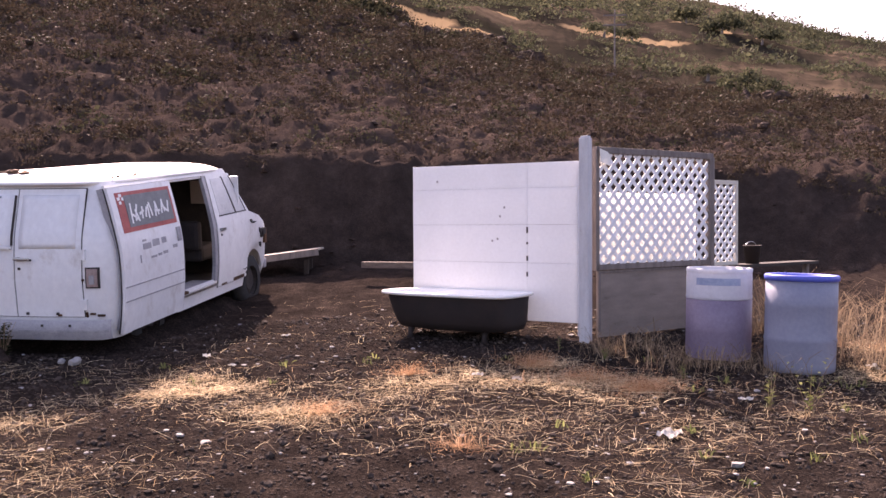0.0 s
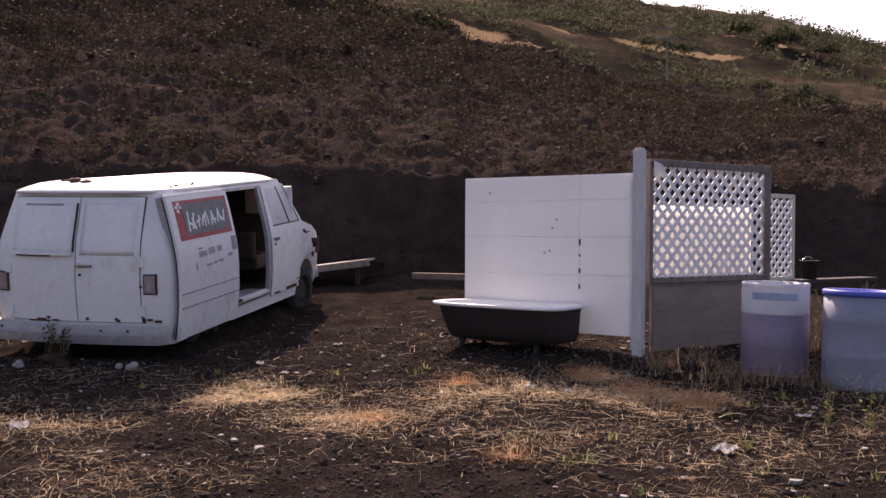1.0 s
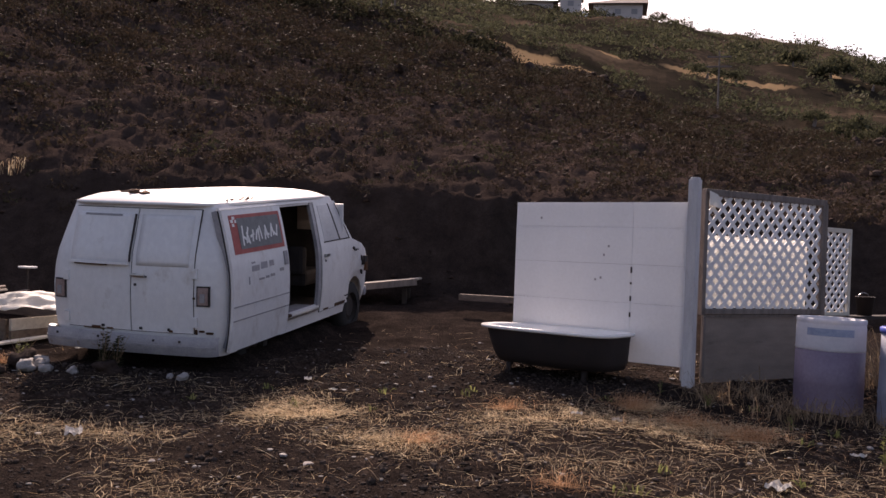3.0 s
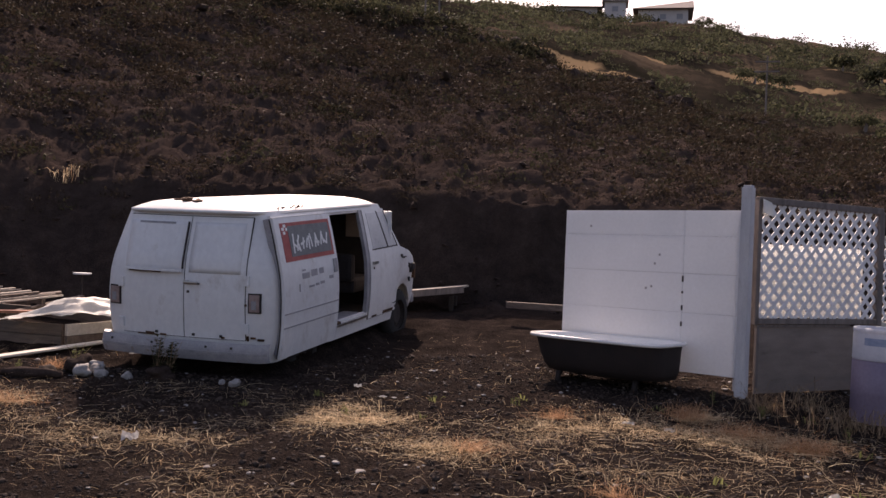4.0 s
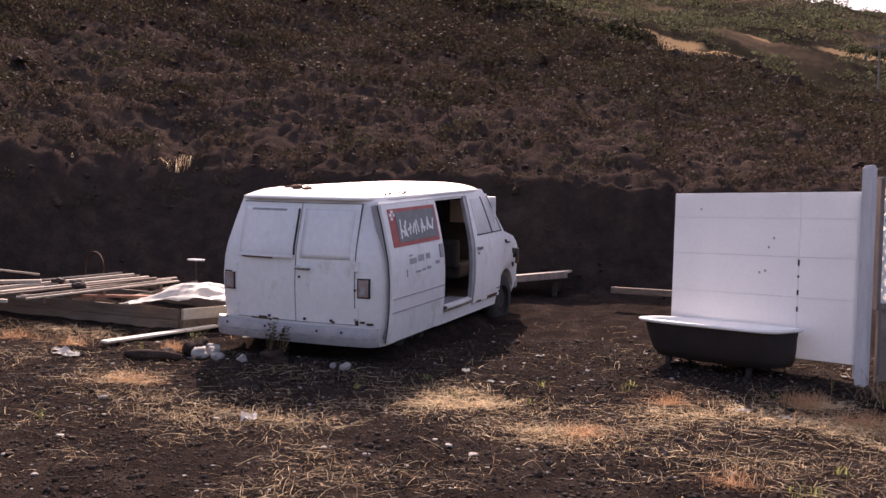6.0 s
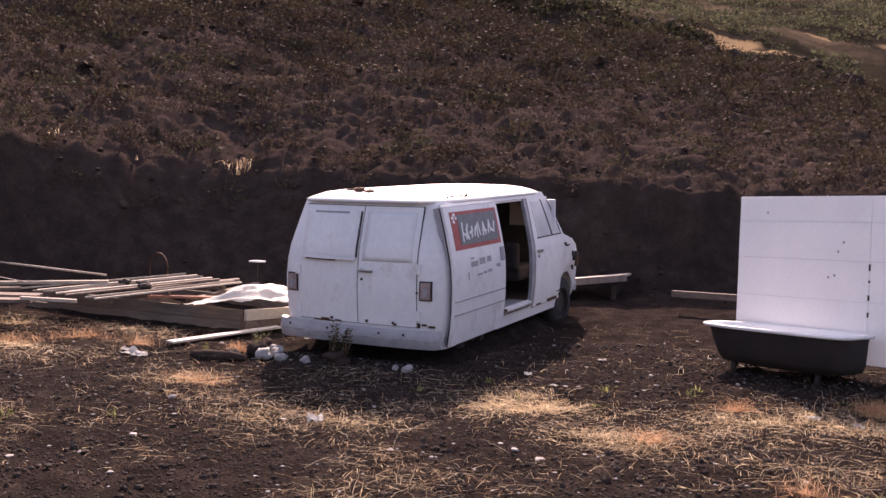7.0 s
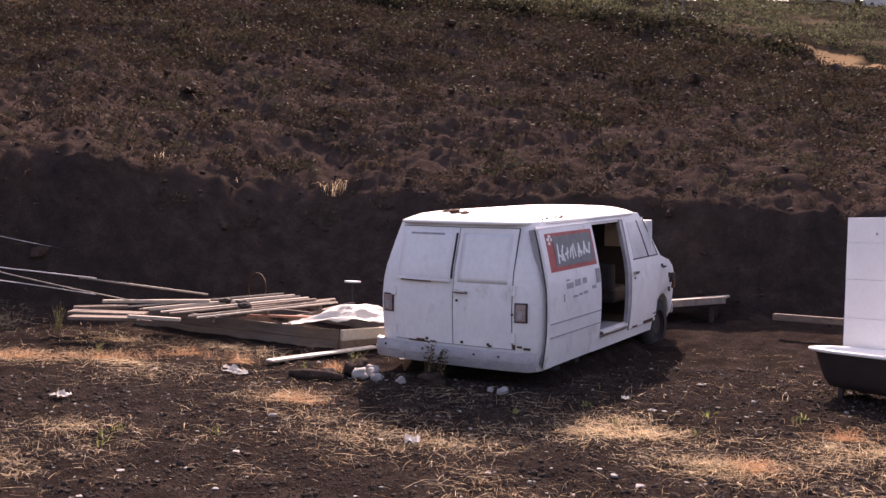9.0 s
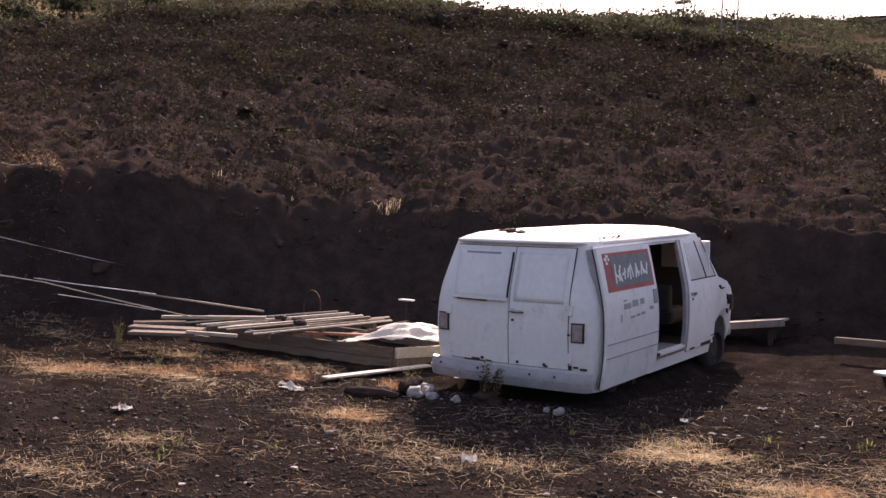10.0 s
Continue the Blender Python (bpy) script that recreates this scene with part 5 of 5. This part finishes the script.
def weed(x, y, h, seed, stems, leaf, material, label, dense=9):
    rng = random.Random(seed)
    t = thing("weed", pose(x, y, ground_z(x, y) - 0.01), label, "weed")
    for s in range(stems):
        a, tip = rng.uniform(0, 6.28), rng.uniform(0.1, 0.4) * h
        hh = h * rng.uniform(0.55, 1.0)
        pts = [(0.02 * math.cos(a) + tip * f * f * math.cos(a), 0.02 * math.sin(a) + tip * f * f * math.sin(a), hh * f) for f in (0, 0.25, 0.5, 0.75, 1.0)]
        part("stem", tube(pts, [0.004, 0.0035, 0.003, 0.0025, 0.0015], 5), M_STALK, t)
        bm = bmesh.new()
        for k in range(dense):
            f = 0.2 + 0.8 * k / dense
            c = Vector((tip * f * f * math.cos(a), tip * f * f * math.sin(a), hh * f))
            d = rng.uniform(0, 6.28)
            ln = leaf * rng.uniform(0.6, 1.2) * (1.2 - 0.5 * f)
            o = Vector((math.cos(d), math.sin(d), rng.uniform(0.0, 0.6))).normalized()
            w = o.cross(Vector((0, 0, 1))).normalized() * ln * 0.28
            up = Vector((0, 0, ln * 0.1))
            q = [bm.verts.new(p) for p in (c, c + o * ln * 0.5 + w + up, c + o * ln, c + o * ln * 0.5 - w + up)]
            m = bm.verts.new(c + o * ln * 0.5)
            bm.faces.new((q[0], m, q[1])), bm.faces.new((q[1], m, q[2])), bm.faces.new((q[2], m, q[3])), bm.faces.new((q[3], m, q[0]))
        part("leaves", bm, material, t)


weed(2.38, 6.90, 0.30, 1, 3, 0.05, M_LEAF, "leafy green weed in front of the drums")
weed(2.62, 6.78, 0.56, 2, 4, 0.05, M_LEAF, "taller leafy green weed in front of the drums", 12)
weed(1.08, 8.85, 0.20, 3, 2, 0.04, M_LEAF, "small pale weed near the post foot")
weed(-4.20, 8.74, 0.48, 4, 12, 0.07, M_SHRUB, "scrubby grey-green weed growing behind the van bumper", 14)
weed(-4.08, 8.76, 0.40, 8, 10, 0.07, M_SHRUB, "scrubby grey-green weed growing behind the van bumper", 14)
weed(-5.15, 8.95, 0.34, 5, 6, 0.045, M_LEAF, "yellowish weed beside the ground plank", 10)
weed(-5.55, 8.60, 0.16, 6, 5, 0.05, M_LEAF, "low yellow-green weed beside the ground plank", 10)
weed(2.0, 7.9, 0.2, 9, 4, 0.04, M_LEAF, "low green weed among dry grass", 9)
weed(1.45, 8.5, 0.16, 10, 5, 0.04, M_LEAF, "low green weed among dry grass", 9)
weed(-9.6, 9.3, 0.45, 12, 7, 0.05, M_LEAF, "scraggy weed at the end of the timber pile", 12)
weed(4.15, 8.4, 0.5, 13, 6, 0.04, M_STALK, "dry branching weed beside the blue drum", 10)
weed(-8.4, 8.7, 0.16, 14, 5, 0.05, M_LEAF, "low yellow-green weed before the timber pile", 10)


def tuft(x, y, h, seed, n, label):
    rng = np.random.default_rng(seed)
    t = thing("grass_tuft", pose(x, y, ground_z(x, y)), label, "grass tuft", "grass tufts on the bank")
    z = np.zeros(n)
    hh = rng.uniform(0.4, 1, n) * h
    v, f = strips(rng, rng.normal(0, 0.08, n), rng.normal(0, 0.08, n), z, rng.uniform(0, 6.283, n), hh * rng.uniform(0.2, 0.9, n), hh, rng.uniform(0.003, 0.006, n), rng.normal(0, 0.5, n))
    ob = tagged(mesh_object("tussock", v, f, M_STRAW), kind="stuff")
    ob.parent = t


for k, (az, r, h, n) in enumerate(((-30.6, 16.9, 0.36, 34), (-30.1, 17.0, 0.25, 18), (-40.5, 16.8, 0.16, 8), (-36.2, 16.9, 0.14, 8))):
    tuft(math.sin(radians(az)) * r, math.cos(radians(az)) * r, h * 0.8, k + 3, n, "bleached grass tuft on the edge of the dark bank")



# ---- pipes, wire, hoop and stand at the foot of the bank ----
def pipe(pts, r, material, label, name="pipe", group="pipes"):
    o = Vector(pts[0])
    t = thing(name, Matrix.Translation(o), label, name, group)
    part("tube", tube([Vector(p) - o for p in pts], r, 8), material, t, "", True)


pipe([(-11.26, 8.28, 1.24), (-10.35, 8.71, 1.13), (-9.65, 9.26, 0.94), (-8.94, 9.93, 0.75)], 0.008, M_SLAT, "long bleached pole leaning over the timber pile")
pipe([(-11.04, 9.16, 1.16), (-10.6, 9.37, 1.11), (-9.6, 9.95, 1.02)], 0.008, M_POST, "thin grey pole leaning on the timber pile")
pipe([(-9.81, 9.85, 1.02), (-9.14, 10.28, 0.94), (-8.37, 10.75, 0.85)], 0.014, M_SLAT, "thick pale pole lying on the timber pile")
pipe([(-10.26, 8.87, 0.98), (-9.75, 9.22, 0.91), (-9.25, 9.56, 0.83)], 0.006, M_POST, "thin grey pole leaning on the timber pile")
pipe([(-11.67, 8.4, 1.77), (-11.3, 8.8, 1.69), (-10.96, 9.96, 1.48), (-10.73, 11.62, 1.25), (-10.76, 12.94, 1.11)], 0.006, M_POST, "sagging grey cable before the bank", "cable", "cables")
hoop = thing("hoop", pose(-8.4, 12.0, 0.90, 90, 0, -28), "old rusty hoop half buried at the bank", "hoop")
part("ring", tube([(0.26 * math.cos(a), 0.24 * math.sin(a), 0) for a in np.linspace(0, 2 * math.pi, 33)], 0.012, 8), M_RUST, hoop, "", True)
stand = thing("pedestal_table", pose(-6.8, 12.0, ground_z(-6.8, 12.0)), "small white round table on a thin dark leg", "table")
zt = 1.095 - ground_z(-6.8, 12.0)
part("top", lathe([(0.02, zt - 0.02), (0.115, zt - 0.015), (0.12, zt), (0.115, zt + 0.008), (0.02, zt + 0.008)], 28), M_LETTER, stand, "white round top")
part("leg", tube([(0, 0, -0.05), (0, 0, zt - 0.02)], 0.015, 8), M_DARK, stand)


# ---- the far hillside: houses, poles, shrubs ----
def polar(az, r):
    return math.sin(radians(az)) * r, math.cos(radians(az)) * r


def house(az, r, wide, deep, high, roof, label, turn=0.0, lift=0.0, two=False):
    x, y = polar(az, r)
    t = thing("house", pose(x, y, ground_z(x, y) - 0.8 + lift, 0, 0, -az + turn), label, "house")
    part("wall", box(bmesh.new(), (-wide / 2, -deep / 2, 0), (wide / 2, deep / 2, high)), M_WALL, t)
    bm = bmesh.new()
    o = 0.9
    if roof > 0:
        p = [(-wide / 2 - o, -deep / 2 - o, high), (wide / 2 + o, -deep / 2 - o, high), (wide / 2 + o, deep / 2 + o, high), (-wide / 2 - o, deep / 2 + o, high), (-wide / 2 - o, 0, high + roof * 0.55), (wide / 2 + o, 0, high + roof)]
        v = [bm.verts.new(c) for c in p]
        for f in ((0, 1, 5, 4), (2, 3, 4, 5), (1, 2, 5), (3, 0, 4), (0, 3, 2, 1)):
            bm.faces.new([v[k] for k in f])
        bmesh.ops.recalc_face_normals(bm, faces=bm.faces[:])
    else:
        box(bm, (-wide / 2 - 0.4, -deep / 2 - 0.4, high), (wide / 2 + 0.4, deep / 2 + 0.4, high + 0.25))
    part("roof", bm, M_ROOFTILE, t)
    n = max(1, int(wide / 2.6))
    for k in range(n):
        cx = -wide / 2 + wide * (k + 0.5) / n
        w = part("window", box(bmesh.new(), (cx - 0.5, -deep / 2 - 0.03, high - 1.7), (cx + 0.5, -deep / 2 + 0.03, high - 0.8)), M_GREY, t)
        part("sill", box(bmesh.new(), (cx - 0.56, -deep / 2 - 0.08, high - 1.78), (cx + 0.56, -deep / 2, high - 1.70)), M_WALL, w)


M_WALL = surface("pale_house_wall", (0.50, 0.45, 0.44), (0.62, 0.57, 0.55), 0.5, 6, 0.85)
M_ROOFTILE = surface("brown_grey_roof", (0.18, 0.14, 0.13), (0.28, 0.23, 0.21), 1, 8, 0.85)
house(4.4, 166, 8.2, 7.0, 3.0, 2.3, "pale hillside house with a rising gable roof", 0, -0.3)
house(1.6, 164, 3.6, 4.0, 3.6, 0, "pale flat-roofed annex on the hillside", 0, -0.5)
house(-1.0, 168, 9.0, 6.0, 2.0, 0.9, "long low house with a brown roof on the hill", 0, -1.5)
tank = thing("water_tank", pose(*polar(2.4, 158), ground_z(*polar(2.4, 158)) - 0.2), "round white water tank on the hillside", "tank")
part("shell", lathe([(0.6, 0), (0.62, 0.1), (0.62, 1.0), (0.5, 1.2), (0.1, 1.3)], 24), M_LETTER, tank, "", True)


def pole(az, r, h, label, arms=1):
    x, y = polar(az, r)
    t = thing("utility_pole", pose(x, y, ground_z(x, y) - 0.3, 0, 0, -az), label, "utility pole", "utility poles")
    part("shaft", tube([(0, 0, 0), (0, 0, h)], [0.0010 * r, 0.0007 * r], 8), M_FRAME, t)
    for k in range(arms):
        part("crossarm", box(bmesh.new(), (-0.012 * r, -0.05, h - 0.4 - 0.6 * k), (0.012 * r, 0.05, h - 0.32 - 0.6 * k)), M_FRAME, t)


pole(-9.05, 62, 9.0, "tall wooden utility pole behind the crest", 1)
pole(-9.85, 75, 5.5, "wooden utility pole behind the crest", 1)
pole(10.25, 60, 4.2, "wooden utility pole with crossarms among shrubs", 2)


def leaf_cloud(rng, centres, radii, per, leaf):
    """Small leaf quads filling uneven clumps."""
    V = []
    for (cx, cy, cz), r in zip(centres, radii):
        k = rng.normal(size=(per, 3))
        k /= np.linalg.norm(k, axis=1)[:, None]
        k *= rng.uniform(0.35, 1.0, per)[:, None] ** 0.6
        k[:, 2] = np.abs(k[:, 2]) * 0.75
        wob = 1 + 0.35 * np.sin(k[:, 0] * 7 + cx) * np.sin(k[:, 1] * 6 + cy)
        c = np.array([cx, cy, cz]) + k * r * wob[:, None]
        a, b = rng.normal(size=(per, 3)), rng.normal(size=(per, 3))
        s = leaf * r * rng.uniform(0.6, 1.3, per)[:, None]
        a = a / np.linalg.norm(a, axis=1)[:, None] * s
        b = b / np.linalg.norm(b, axis=1)[:, None] * s * 0.6
        V.append(np.stack([c - a, c - b, c + a, c + b], 1).reshape(-1, 3))
    v = np.concatenate(V)
    return v, np.arange(len(v)).reshape(-1, 4)


def build_shrubs():
    rng = np.random.default_rng(23)
    r = rng.uniform(56, 172, 4000)
    az = rng.uniform(-56, 26, 4000)
    x, y = np.sin(np.radians(az)) * r, np.cos(np.radians(az)) * r
    dens = fbm(x * 0.05, y * 0.05, 91)
    inside = np.zeros(len(x), bool)
    for cx, cy, rx, ry in FIELDS:
        inside |= ((x - cx) / (rx + 1)) ** 2 + ((y - cy + 3) / (ry + 5)) ** 2 < 1
    keep = (dens > -0.06) & ~inside
    x, y = x[keep], y[keep]
    z = height(x, y)
    size = np.exp(rng.normal(-0.25, 0.5, len(x))) * np.interp(np.hypot(x, y), [58, 80, 120, 170], [0.6, 0.9, 1.5, 1.2])
    v, f = leaf_cloud(rng, np.stack([x, y, z - 0.2], -1), size.clip(0.25, 2.4), 110, 0.11)
    tagged(mesh_object("hillside_scrub", v, f, M_SHRUB), "dusty green scrub dotting the far hillside", "scrub", kind="stuff")
    for k, (az, r, s, h) in enumerate(((17.5, 58, 1.6, 0.8), (19.0, 60, 1.2, 0.7), (9.6, 84, 1.5, 0.5), (11.2, 84, 1.2, 0.5), (15.5, 62, 0.9, 0.5), (-11.9, 120, 1.3, 2.6), (14.3, 105, 2.2, 0.6), (16.3, 100, 2.6, 0.6), (18.5, 98, 2.0, 0.6), (-26.8, 110, 1.2, 1.8), (-48, 70, 2.4, 2.0), (-43.5, 75, 2.0, 1.8), (-50.5, 66, 2.0, 1.8), (7.0, 168, 1.6, 2.0), (6.6, 167, 1.3, 1.5))):
        x, y = polar(az, r)
        t = thing("bush", pose(x, y, ground_z(x, y)), "rounded dusty green bush on the far hillside", "bush", "hillside bushes")
        trunk = tube([(0, 0, -0.2), (0.1, 0, h * 0.6), (0.15, 0.1, h)], [0.14, 0.10, 0.05], 7)
        part("trunk", trunk, M_FRAME, t)
        cs = [(rng.normal(0, s * 0.45), rng.normal(0, s * 0.35), h * 0.55 + abs(rng.normal(0, s * 0.25))) for _ in range(9)]
        v, f = leaf_cloud(rng, cs, rng.uniform(0.35, 0.6, 9) * s, 110, 0.16)
        ob = mesh_object("crown", v, f, M_SHRUB)
        ob.parent = t
    # low brush covering the dark slope
    for name, n, size, mat, label in (("slope_scrub", 6800, -1.05, M_DEADSCRUB, "dense dead brown brush on the dark lava slope"), ("slope_weeds", 1500, -1.15, M_CRESTBUSH, "dark olive weeds among the brush of the slope")):
        xs, ys = wedge(rng, n, 16.0, 39.5, -58, 28)
        k = np.clip(np.hypot(xs, ys) / 26, 0.6, 1.2)
        v, f = leaf_cloud(rng, np.stack([xs, ys, height(xs, ys) - 0.06], -1), (np.exp(rng.normal(size, 0.35, len(xs))) * k).clip(0.12, 0.6), 80, 0.095)
        tagged(mesh_object(name, v, f, mat), label, "scrub", kind="stuff")
    # dark bushes along the crest
    az = np.concatenate([rng.uniform(-57, -31, 60), rng.uniform(-31, -17, 130), rng.uniform(-17, 2, 130), rng.uniform(2, 24, 60)])
    r = rng.uniform(35.0, 38.4, len(az))
    xs, ys = np.sin(np.radians(az)) * r, np.cos(np.radians(az)) * r
    v, f = leaf_cloud(rng, np.stack([xs, ys, height(xs, ys) - 0.02], -1), (np.exp(rng.normal(-0.85, 0.35, len(xs))) * np.where(az > -3.4, 0.5, np.where(az > -21, 1.2, 0.85))).clip(0.15, 0.85), 140, 0.12)
    tagged(mesh_object("crest_scrub", v, f, M_CRESTBUSH), "dark leafy scrub along the crest of the slope", "scrub", kind="stuff")


M_CRESTBUSH = foliage("dark_crest_leaf", (0.022, 0.023, 0.014), (0.070, 0.066, 0.040), 0.3)
M_DEADSCRUB = foliage("dead_brown_scrub", (0.028, 0.021, 0.015), (0.080, 0.060, 0.042), 0.2)
build_shrubs()
